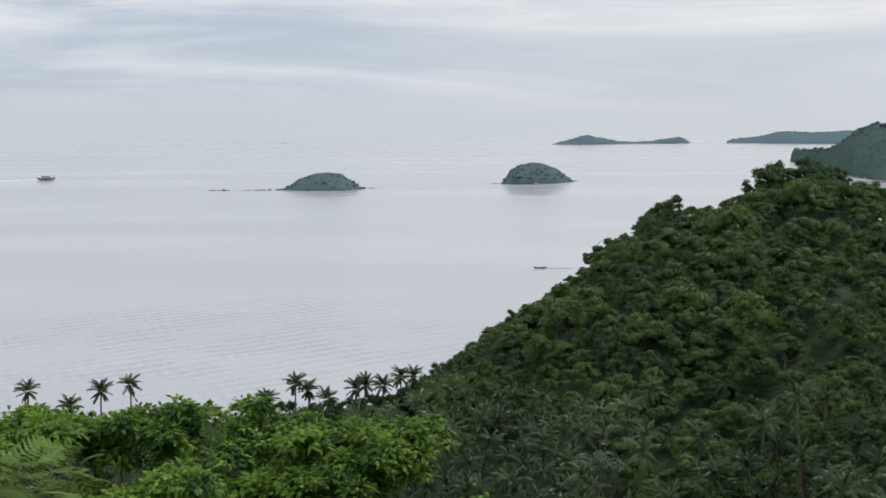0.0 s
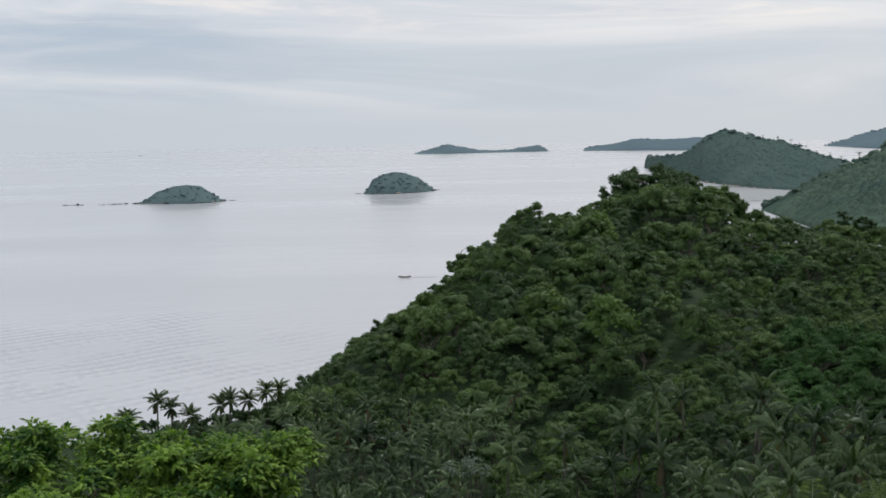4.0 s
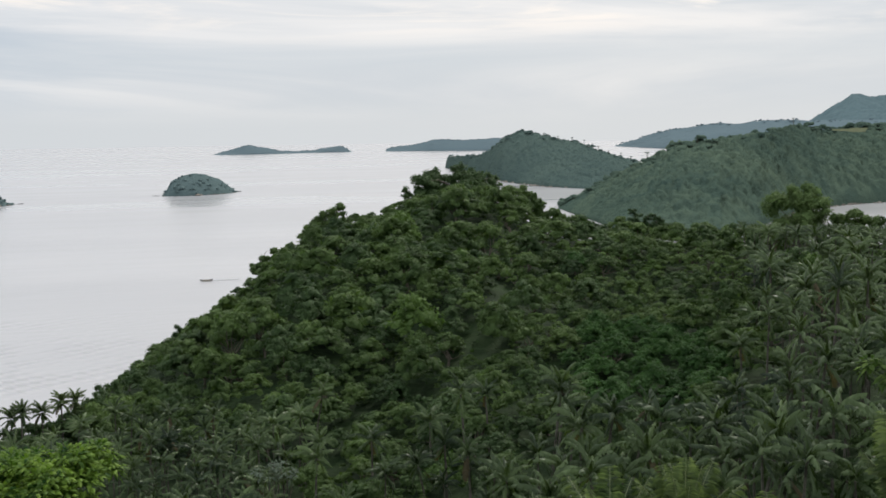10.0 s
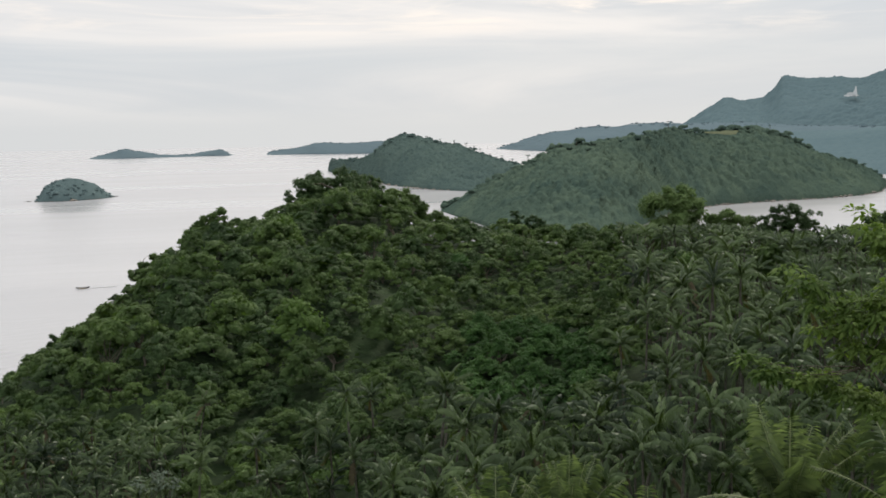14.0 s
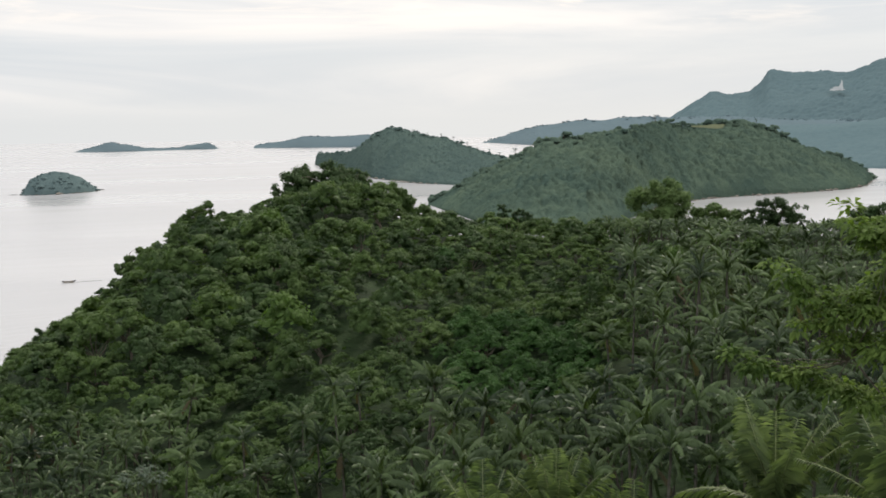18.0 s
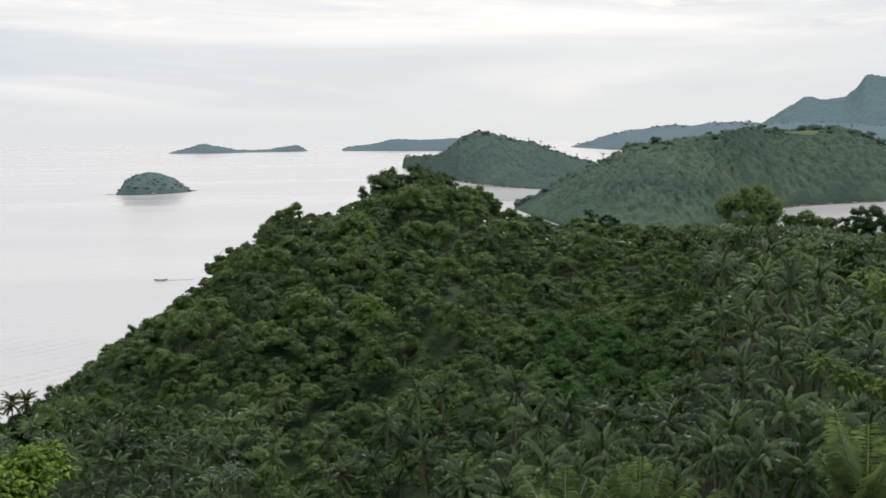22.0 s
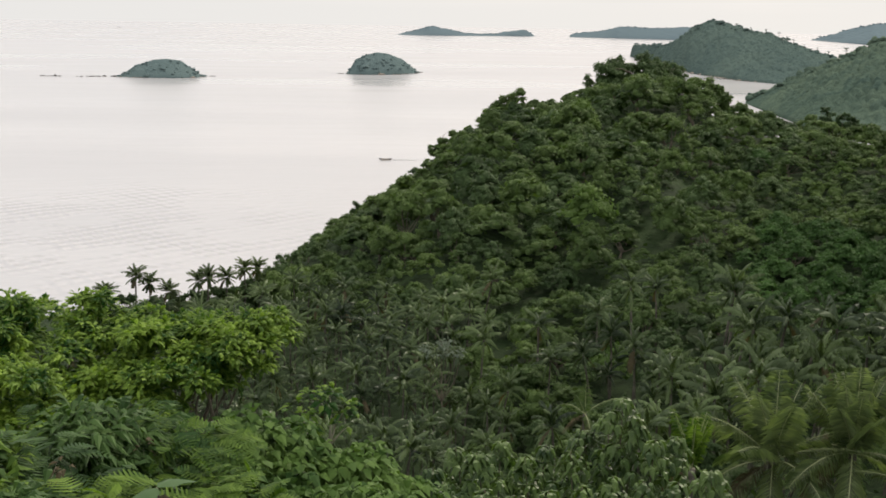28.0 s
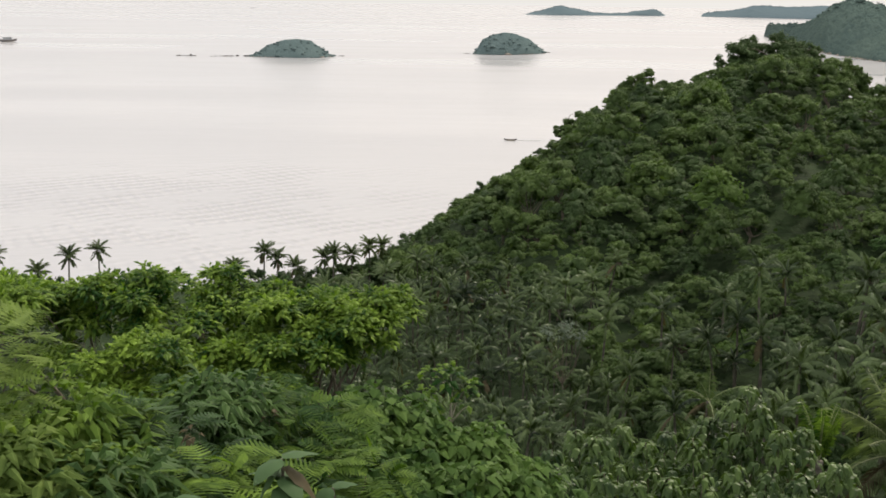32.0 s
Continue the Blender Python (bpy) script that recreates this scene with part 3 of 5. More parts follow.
# bearing, crest distance, crest ground height of the wooded hill and its shoulder
CREST = np.array([
    (-60, 185, 2.0), (-22, 185, 1.5), (-8, 190, 1.2), (-2.5, 200, 1.2), (1.3, 235, 2.5), (3.5, 253, 6.0), (5.0, 264, 10.0), (6.2, 275, 14.5), (7.0, 280, 18.0), (7.8, 285, 21.5), (9, 292, 24.5), (10, 298, 27.0), (12, 310, 28.0),
    (13.5, 316, 29.0), (15.5, 325, 32.5), (17.5, 330, 37.0), (20, 328, 33.0), (22, 322, 25.5), (26, 318, 22.8), (29, 316, 21.3), (34, 312, 21.8), (40, 300, 21.0), (46, 290, 25.0), (60, 280, 34.0)])


def ground(x, y):
    x, y = np.asarray(x, float), np.asarray(y, float)
    r = np.hypot(x, y)
    az = np.degrees(np.arctan2(x, y))
    rc, zc = np.interp(az, CREST[:, 0], CREST[:, 1]), np.interp(az, CREST[:, 0], CREST[:, 2])
    rv = 112 + 0 * az                                    # foot of the near slope
    zv = np.interp(az, [-60, 0, 12, 25, 45], [2.5, 2.5, 3.5, 8.0, 15.0])
    near = 53.4 + (zv - 53.4) * np.clip(r / rv, 0, 1) ** 0.92
    s = np.clip((r - rv) / np.maximum(rc - rv, 1), 0, 1)
    face = zv + (zc - zv) * (0.55 * s ** 1.35 + 0.45 * step(0, 1, s))
    back = zc - (zc + 9) * step(0, 1, (r - rc) / 105.0)
    z = np.where(r < rv, near, np.where(r < rc, face, back))
    z = z + smooth_noise(x * 0.75 + y * 0.66, (y * 0.75 - x * 0.66) * 0.55, 5, 26.0, 2) * (6.2 - 2.6 * step(0.7, 1.0, s)) * step(110, 170, r) * step(2, 12, z)
    behind = 54.0 + smooth_noise(x, y, 6, 60.0) * 2 - 62 * step(260, 520, r)
    w = step(58, 100, np.abs(az)) * step(0.5, 6, r)
    return z * (1 - w) + behind * w - 0.0


def make_ground():
    rings = np.concatenate([np.linspace(1.5, 100, 34), np.linspace(104, 460, 90), np.linspace(470, 560, 8)])
    az = np.radians(np.concatenate([np.arange(-60, 60, 0.75), np.arange(60, 300, 4.0)]))
    A, Rg = np.meshgrid(az, rings)
    X, Y = Rg * np.sin(A), Rg * np.cos(A)
    Z = ground(X, Y)
    n, m = X.shape
    V = np.concatenate([[(0, 0, 53.4)], np.stack([X, Y, Z], -1).reshape(-1, 3)])
    j = np.arange(m)
    j2 = (j + 1) % m
    F = [np.stack([0 * j, 1 + j2, 1 + j], 1)]
    for i in range(n - 1):
        p, q = 1 + i * m + j, 1 + i * m + j2
        F += [np.stack([p, q, q + m], 1), np.stack([p, q + m, p + m], 1)]
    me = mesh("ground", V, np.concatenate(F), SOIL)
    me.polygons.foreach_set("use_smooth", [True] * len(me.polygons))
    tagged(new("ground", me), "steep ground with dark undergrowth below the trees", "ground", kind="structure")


make_sea()
make_ground()


# ---------------------------------------------------------------- distant land
LAND_HEIGHT = {}


def landmass(name, label, table, peak_at, mat, woods_mat, n_trees, tree_r, leaves_per, seed, rough=2.0, az_step=0.08, power=0.75, category="headland", woods_label="", rows=110, flat=0.5, clump=1.0, ridge_only=False):
    """Land between bearings: table rows are bearing, front shore, back shore, crest height. Woods on it are one stuff mesh."""
    rng = np.random.default_rng(seed)
    T = np.array(table, float)
    az = np.arange(T[0, 0], T[-1, 0] + az_step, az_step)
    s = np.concatenate([np.linspace(0, peak_at * 1.08, rows), np.linspace(peak_at * 1.16, 1, 14)])
    A, S = np.meshgrid(az, s)

    def height(A, S):
        rf, rb, zc = (np.interp(A, T[:, 0], T[:, i]) for i in (1, 2, 3))
        r = rf + (rb - rf) * S
        x, y = r * np.sin(np.radians(A)), r * np.cos(np.radians(A))
        prof = np.where(S < peak_at, np.clip(S / peak_at, 0, 1) ** power, 1 - step(0, 1, (S - peak_at) / (1 - peak_at)))
        lump = smooth_noise(x, y, seed, rough * 16, 4) * rough
        lump = lump + domes(x, y, tree_r * 1.8, seed) * tree_r * 1.3 * clump + domes(x + 40, y, tree_r * 0.8, seed + 3) * tree_r * 0.35 * clump
        return x, y, zc * prof + lump * np.minimum(1, zc * prof / (3 * rough)) - 1.5 * (prof < 0.02)
    X, Y, Z = height(A, S)
    n, m = X.shape
    j = np.arange(m - 1)
    F = []
    for i in range(n - 1):
        p = i * m + j
        F += [np.stack([p, p + 1, p + 1 + m], 1), np.stack([p, p + 1 + m, p + m], 1)]
    me = mesh(name, np.stack([X, Y, Z], -1).reshape(-1, 3), np.concatenate(F), mat)
    me.polygons.foreach_set("use_smooth", [True] * len(me.polygons))
    land = tagged(new(name, me), label, category, kind="structure")
    if n_trees:
        a = rng.uniform(T[0, 0], T[-1, 0], n_trees)
        q = np.where(rng.uniform(size=n_trees) < (1.0 if ridge_only else 0.08), peak_at * rng.uniform(0.9, 1.1, n_trees), rng.uniform(0.0, 1, n_trees) * peak_at)
        x, y, z = height(a, q)
        ok = z > 0.2
        x, y, z = x[ok], y[ok], z[ok]
        R = tree_r * np.clip(np.exp(rng.normal(size=len(x)) * 0.3), 0.5, 1.9)
        k = leaves_per
        d = unit(rng.normal(size=(len(x), k, 3)))
        d[..., 2] = np.abs(d[..., 2]) * 0.8
        ridge = step(0.8, 0.95, q[ok] / peak_at) * rng.uniform(size=len(x)) ** 2  # trees on the crest stand free
        base = np.stack([x, y, z + R * (0.55 * ridge - 0.1)], -1)
        P = base[:, None] + d * (R[:, None] * rng.uniform(0.8, 1.05, (len(x), k)))[..., None]
        out = unit(np.stack([-x, -y, 0 * x], -1))[:, None]  # the slopes face the sea
        N = unit(d * 0.4 + np.array([0, 0, 0.55]) + out * 0.8 + rng.normal(size=d.shape) * 0.12)
        V, F = join(clumps(base, R, rng, flat + 0.15, 6, 0.2, 1.15), *[] if not k else [leaves(P.reshape(-1, 3), N.reshape(-1, 3), np.repeat(R * 0.55, k), rng, 0.9, 0.06)])
        me = mesh(name + "_woods", V, F, woods_mat)
        me.polygons.foreach_set("use_smooth", [True] * len(F))
        tagged(new(name + "_woods", me), woods_label or "dense green woods on the slopes", "woods", kind="stuff")
    LAND_HEIGHT[name] = lambda a: height(np.array([a]), np.array([peak_at * 0.98]))
    return land


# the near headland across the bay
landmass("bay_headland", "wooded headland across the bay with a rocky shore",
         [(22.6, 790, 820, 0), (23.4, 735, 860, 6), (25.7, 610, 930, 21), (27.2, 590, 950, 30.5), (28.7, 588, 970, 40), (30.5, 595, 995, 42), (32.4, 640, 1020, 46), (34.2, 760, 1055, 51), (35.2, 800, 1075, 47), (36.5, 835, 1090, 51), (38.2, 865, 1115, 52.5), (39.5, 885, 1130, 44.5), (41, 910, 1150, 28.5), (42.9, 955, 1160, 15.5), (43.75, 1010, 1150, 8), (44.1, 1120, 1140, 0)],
         0.5, LEAF_HEAD_HAZED, LEAF_HEAD_HAZED, 240, 2.4, 0, 21, ridge_only=True, az_step=0.06, rough=5.0, clump=1.35, power=0.6)
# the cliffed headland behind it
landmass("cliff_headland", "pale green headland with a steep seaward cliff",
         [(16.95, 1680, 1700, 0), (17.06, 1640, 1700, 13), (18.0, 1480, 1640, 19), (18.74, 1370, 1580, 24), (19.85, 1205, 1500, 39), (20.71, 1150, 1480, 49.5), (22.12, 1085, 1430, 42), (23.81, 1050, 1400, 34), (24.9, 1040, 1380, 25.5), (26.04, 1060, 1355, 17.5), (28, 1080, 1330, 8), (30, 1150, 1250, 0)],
         0.5, LEAF_HEAD_FAR_HAZED, LEAF_HEAD_FAR_HAZED, 140, 2.2, 0, 22, ridge_only=True, az_step=0.06, rough=3.4, clump=1.2)
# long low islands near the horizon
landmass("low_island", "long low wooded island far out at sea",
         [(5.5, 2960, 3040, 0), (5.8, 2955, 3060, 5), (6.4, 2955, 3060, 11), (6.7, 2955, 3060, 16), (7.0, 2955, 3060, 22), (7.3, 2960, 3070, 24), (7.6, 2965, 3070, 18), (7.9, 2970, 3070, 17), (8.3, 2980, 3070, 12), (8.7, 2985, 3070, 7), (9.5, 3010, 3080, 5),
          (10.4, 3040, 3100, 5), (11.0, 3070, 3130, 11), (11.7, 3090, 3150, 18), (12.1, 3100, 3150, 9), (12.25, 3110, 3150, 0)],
         0.5, LEAF_FAR_HAZED, LEAF_FAR_HAZED, 110, 1.3, 1, 23, ridge_only=True, rough=1.2, clump=0.5, category="island")
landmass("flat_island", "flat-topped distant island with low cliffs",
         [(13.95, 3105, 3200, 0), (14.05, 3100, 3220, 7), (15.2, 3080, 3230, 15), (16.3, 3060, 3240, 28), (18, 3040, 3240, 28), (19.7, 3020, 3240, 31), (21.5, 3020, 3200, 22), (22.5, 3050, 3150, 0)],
         0.5, LEAF_FAR_HAZED, LEAF_FAR_HAZED, 130, 1.5, 1, 24, ridge_only=True, rough=1.2, clump=0.5, category="island")
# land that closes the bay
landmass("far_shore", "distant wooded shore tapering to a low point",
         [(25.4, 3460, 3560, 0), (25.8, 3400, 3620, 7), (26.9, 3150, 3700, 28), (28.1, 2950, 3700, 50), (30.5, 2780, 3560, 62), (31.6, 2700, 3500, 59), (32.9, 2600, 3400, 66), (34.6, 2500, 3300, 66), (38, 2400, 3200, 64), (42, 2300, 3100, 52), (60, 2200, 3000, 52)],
         0.5, LEAF_FAR_HAZED, LEAF_FAR_HAZED, 500, 2.4, 1, 25, ridge_only=True, clump=0.7, rough=3.0, category="coast", az_step=0.15, rows=90)
landmass("mountain", "mountain ridge coloured blue-green for haze, with a flat-topped bluff",
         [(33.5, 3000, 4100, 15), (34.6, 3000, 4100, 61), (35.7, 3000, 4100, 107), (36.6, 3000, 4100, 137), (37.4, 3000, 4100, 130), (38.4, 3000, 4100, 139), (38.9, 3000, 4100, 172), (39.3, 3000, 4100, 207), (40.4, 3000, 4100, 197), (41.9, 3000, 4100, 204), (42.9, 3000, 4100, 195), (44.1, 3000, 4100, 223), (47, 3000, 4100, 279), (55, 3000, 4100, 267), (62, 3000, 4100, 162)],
         0.5, LEAF_MOUNT_HAZED, LEAF_MOUNT_HAZED, 0, 6.0, 8, 26, rough=8.0, category="mountain", az_step=0.15, rows=90)
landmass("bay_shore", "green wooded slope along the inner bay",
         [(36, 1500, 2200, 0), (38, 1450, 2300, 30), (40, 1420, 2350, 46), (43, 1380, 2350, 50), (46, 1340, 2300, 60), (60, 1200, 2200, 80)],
         0.5, LEAF_MOUNT_HAZED, LEAF_MOUNT_HAZED, 0, 2.2, 1, 27, clump=0.5, rough=3.0, category="coast", az_step=0.15, rows=90)
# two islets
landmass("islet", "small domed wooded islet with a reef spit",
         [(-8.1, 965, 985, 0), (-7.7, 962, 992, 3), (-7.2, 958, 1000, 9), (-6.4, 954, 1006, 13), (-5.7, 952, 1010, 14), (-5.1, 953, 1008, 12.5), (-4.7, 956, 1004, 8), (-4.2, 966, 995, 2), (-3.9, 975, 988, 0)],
         0.5, LEAF_ISLE_HAZED, LEAF_ISLE_HAZED, 60, 1.2, 2, 28, rough=0.9, clump=0.22, az_step=0.05, category="islet")
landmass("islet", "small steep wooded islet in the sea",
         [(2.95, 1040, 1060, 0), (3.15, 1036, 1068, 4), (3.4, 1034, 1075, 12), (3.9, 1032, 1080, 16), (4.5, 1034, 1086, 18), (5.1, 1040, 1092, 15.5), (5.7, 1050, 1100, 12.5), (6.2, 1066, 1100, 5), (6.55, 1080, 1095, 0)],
         0.5, LEAF_ISLE_HAZED, LEAF_ISLE_HAZED, 60, 1.2, 2, 29, rough=0.9, clump=0.22, az_step=0.05, category="islet")


# ---------------------------------------------------------------- plants of the hill
def broadleaf(rng, name, R, crown_h, trunk_h, n_lobes, n_leaves, leaf, mat, label, at, turn=0.0, group="", hang=0.0, slim=0.6):
    wood, crown = tree_parts(rng, R, crown_h, trunk_h, n_lobes, n_leaves, leaf, slim, hang)
    t = thing(name, at, turn, label, "tree", group)
    part("trunk", wood, BARK, t)
    part("crown", crown, mat, t, smooth=True)
    return t


def palm(rng, h, L, n, n_leaflets, label, at, turn=0.0, group="", mat=None, r=0.16, lean=0.06, dry=2, leaflet=0.17, width=1.2, hang=1.6, bow=0.0):
    t = thing("coconut_palm", at, turn, label, "palm", group)
    trunk, top = palm_trunk(rng, h, r, lean)
    part("trunk", trunk, PALM_BARK, t)
    V, F = palm_crown(rng, n, L, n_leaflets, width, False, leaflet, hang, bow)
    part("crown", (V + top, F), mat or LEAF_PALM, t)
    if dry:
        V, F = join(*[turned(frond(rng, L * 0.85, -35 - 20 * i, n_leaflets, droop=0.5), 70 + 190 * i) for i in range(dry)])
        part("dry_fronds", (V + top, F), LEAF_DRY, t, "brown dead fronds hanging under the crown")
    return t


rng = np.random.default_rng(11)
# prototypes stand among the others
palms, trees = [], []
P_LABEL = "tall coconut palm with grey-green drooping fronds in the valley grove"
T_LABEL = "rounded dark green broadleaf tree on the wooded hillside"
for i in range(6):
    x, y, _ = polar(4 + 3 * i, 128 + 6 * i)
    palms.append(palm(rng, rng.uniform(7.0, 10.5), rng.uniform(3.0, 3.6), 17, 17, P_LABEL, (x, y, float(ground(x, y)) - 0.2), group="coconut palms of the grove", dry=i % 2, leaflet=0.18))
for i in range(8):
    x, y, _ = polar(6 + 2.5 * i, 205 + 9 * i)
    trees.append(broadleaf(rng, "broadleaf_tree", rng.uniform(3.2, 4.4), rng.uniform(3.4, 4.8), rng.uniform(1.2, 2.6), 19, 650, 0.54,
                           (LEAF_HILL, LEAF_HILL, LEAF_DARK, LEAF_HILL, LEAF_LIME, LEAF_DARK, LEAF_HILL, LEAF_VINE)[i], T_LABEL, (x, y, float(ground(x, y)) - 0.3), group="trees of the wooded hill"))


def arrays(ob):
    me = ob.data
    V = np.empty(len(me.vertices) * 3, np.float32)
    me.vertices.foreach_get("co", V)
    F = np.empty(len(me.polygons) * 3, np.int32)
    me.loops.foreach_get("vertex_index", F)
    return V.reshape(-1, 3), F.reshape(-1, 3)


def piece(ob, name):
    return [c for c in ob.children if c.name.split(".")[0] == name][0]


def palm_share(az, r):
    """How much of the woods is coconut: the valley floor and the shoulder at the right."""
    if ((az - 27.0) / 4.4) ** 2 + ((r - 188) / 27) ** 2 < 1:
        return 0.0  # the vine thicket
    floor = (1 - step(160, 190, r + 2.0 * (az - 4))) * (1 - step(8, 14, az))
    right = step(30.5, 34, az) * step(100, 130, r) * 0.8
    band = step(8, 14, az) * (1 - step(130, 158, r)) * 0.55
    return max(floor, right, band)


# the wooded skyline, bearing and angle from the eye; no crown of the massed woods rises over it
SKYLINE = np.array([(-30, -14.6), (-8, -14.3), (-3, -14.0), (-2, -13.3), (0.1, -11.9), (1.3, -10.8), (3.5, -9.5), (4.5, -8.75), (6.6, -7.3), (7.6, -6.55), (8.0, -6.1), (8.9, -5.4), (9.6, -4.95), (10, -4.5), (12, -3.85), (12.3, -4.2), (13.3, -3.9), (14.6, -3.4), (15.4, -3.1), (17.5, -2.6),
                    (19.6, -2.75), (21.7, -3.85), (26, -4.4), (29, -4.75), (32, -4.7), (33, -4.75), (35.3, -4.65), (36, -4.6), (37.8, -4.7), (38.4, -5.0), (41, -4.95), (42, -4.7), (46, -4.5)])


def plant_hill():
    rng = np.random.default_rng(12)
    spots = []
    for _ in range(20000):
        az, r = rng.uniform(-24, 48), math.sqrt(rng.uniform(100 ** 2, 350 ** 2))
        x, y, _z = polar(az, r)
        spots.append((az, r, x, y))
    cell, kept = {}, []
    for az, r, x, y in spots:
        rc = np.interp(az, CREST[:, 0], CREST[:, 1])
        g = float(ground(x, y))
        if r > rc + (26 if az < 4 else 10) or g < 0.25 or (az < -9 and r > 172):
            continue
        size = float(np.clip(np.exp(rng.normal() * 0.33 + 0.5 * smooth_noise(np.array([x]), np.array([y]), 8, 22.0)[0]), 0.6, 0.9 + 0.6 * step(165, 210, r)))
        dmin = (2.4 + 1.2 * step(13, 25, az)) * rng.uniform(0.85, 1.4) if palm_share(az, r) > 0.5 else 2.3 if ((az - 27.0) / 4.4) ** 2 + ((r - 188) / 27) ** 2 < 1 else 5.1 * size
        key = (int(x // 4), int(y // 4))
        if any((x - a) ** 2 + (y - b) ** 2 < dmin ** 2 for i in (-1, 0, 1) for j in (-1, 0, 1) for a, b in cell.get((key[0] + i, key[1] + j), ())):
            continue
        cell.setdefault(key, []).append((x, y))
        kept.append((az, r, x, y, g, rng.uniform() < palm_share(az, r), size))
    n_p = n_t = 0
    far_palm = {}
    for o in palms:  # lighter crowns for the farther part of the grove
        V, F = arrays(piece(o, "crown"))
        top = np.array([V[:, 0].mean(), V[:, 1].mean(), V[:, 2].max() - 2.4])
        W, G = palm_crown(rng, 16, 3.5, 11, 1.3, False, 0.18, 1.6)
        far_palm[o.name] = (tube([(0, 0, -0.5), tuple(top * [0.5, 0.5, 0.55]), tuple(top)], [0.17, 0.13, 0.1], 4), (W + top, G))
    tall = {o.name: max(v.co.z for v in piece(o, "crown").data.vertices) for o in palms + trees}
    rest = {i: [] for i in range(6)}
    for az, r, x, y, g, is_palm, size in kept:
        turn, sc = rng.uniform(0, 360), (rng.uniform(0.66, 0.98) * (1.0 + 0.45 * step(13, 26, az)) if is_palm else size * 1.05) * (0.75 if az < -8 else 1.0)
        roof = EYE + r * math.tan(radians(np.interp(az + (-0.2 if az < 16 and not is_palm else 0.0), SKYLINE[:, 0], SKYLINE[:, 1]) + (rng.uniform(-0.1, 0.22) if 21.5 < az < 33 else 0))) - g
        pick_from = palms if is_palm else trees
        src = pick_from[rng.integers(6)]
        if not is_palm:
            vine = ((az - 27.0) / 4.2) ** 2 + ((r - 188) / 26) ** 2 + rng.normal() * 0.15 < 1
            lime = ((az - 15.8) / 1.3) ** 2 + ((r - 208 - 4 * (az - 15.8)) / 8) ** 2 + rng.normal() * 0.2 < 1
            src = trees[7] if vine else trees[4] if lime or rng.uniform() < 0.03 else trees[(0, 1, 2, 3, 5, 6)[rng.integers(6)]]
            if vine:
                sc = rng.uniform(0.5, 0.85)
        tz = 1.0 if is_palm else rng.uniform(0.75, 1.3)
        sc = min(sc, roof / (tall[src.name] * tz))
        if sc < (0.42 if is_palm else 0.25):
            continue
        if is_palm:
            if n_p < 290 and (r < 215):
                n_p += 1
                ob = copy_thing(src, pose(x, y, g - 0.2, rng.normal() * 6, rng.normal() * 6, turn))
                ob.scale = (sc, sc, sc * rng.uniform(0.8, 1.3))
            else:
                for i, VF in enumerate(far_palm[src.name]):
                    V, F = VF
                    rest[i].append(turned((V, F), turn, (x, y, g - 0.2), sc))
        else:
            if n_t < 220 and rng.uniform() < 0.25:
                n_t += 1
                ob = copy_thing(src, pose(x, y, g - 0.3, 0, 0, turn))
                ob.scale = (sc, sc, sc * tz)
            else:
                V, F = arrays(piece(src, "crown"))
                coat = piece(src, "crown").data.materials[0]
                rest[{"dark_leaves": 3, "vine_leaves": 4, "lime_leaves": 5}.get(coat.name, 2)].append(turned((V * [1, 1, tz], F), turn, (x, y, g - 0.3), sc))
    for i, (name, label, mat) in enumerate((("palm_trunks", "slim grey trunks of the farther coconut grove", PALM_BARK), ("palm_canopy", "grey-green fronds of the farther coconut grove", LEAF_PALM),
                                            ("forest_canopy", "dense green broadleaf canopy over the hill", LEAF_HILL), ("dark_forest_canopy", "darker crowns scattered through the hill forest", LEAF_DARK),
                                            ("vine_thicket", "vivid green thicket smothered in vines", LEAF_VINE), ("lime_canopy", "patches of yellow-green crowns in the forest", LEAF_LIME))):
        if rest[i]:
            V, F = join(*rest[i])
            me = mesh(name, V, F, mat)
            me.polygons.foreach_set("use_smooth", [i > 1] * len(F))
            tagged(new(name, me), label, "woods", kind="stuff")
    print("planted", n_p, n_t, [len(v) for v in rest.values()], len(kept))


plant_hill()


def undergrowth():
    """Bushes and saplings that close the floor between the trunks."""
    rng = np.random.default_rng(14)
    n = 13000
    az, r = rng.uniform(-26, 50, n), np.sqrt(rng.uniform(95 ** 2, 340 ** 2, n))
    x, y = r * np.sin(np.radians(az)), r * np.cos(np.radians(az))
    g = ground(x, y)
    ok = (g > 0.3) & (r < np.interp(az, CREST[:, 0], CREST[:, 1]) + np.where(az < 4, 22, 8))
    x, y, g, az, r = x[ok], y[ok], g[ok], az[ok], r[ok]
    lift = rng.uniform(0.1, 1.0, len(x)) * (0.8 + 0.6 * smooth_noise(x, y, 15, 5.0))
    roof = EYE + r * np.tan(np.radians(np.interp(az, SKYLINE[:, 0], SKYLINE[:, 1])))
    P = np.stack([x, y, np.minimum(g + np.clip(lift, 0.1, 3), np.maximum(roof - 0.3, g))], 1)
    N = unit(np.array([0, 0, 1.0]) + rng.normal(size=P.shape) * 0.45)
    V, F = leaves(P, N, rng.uniform(0.6, 1.3, len(P)), rng, 0.7)
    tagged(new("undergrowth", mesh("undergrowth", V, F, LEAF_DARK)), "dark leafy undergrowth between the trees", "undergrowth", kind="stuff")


undergrowth()


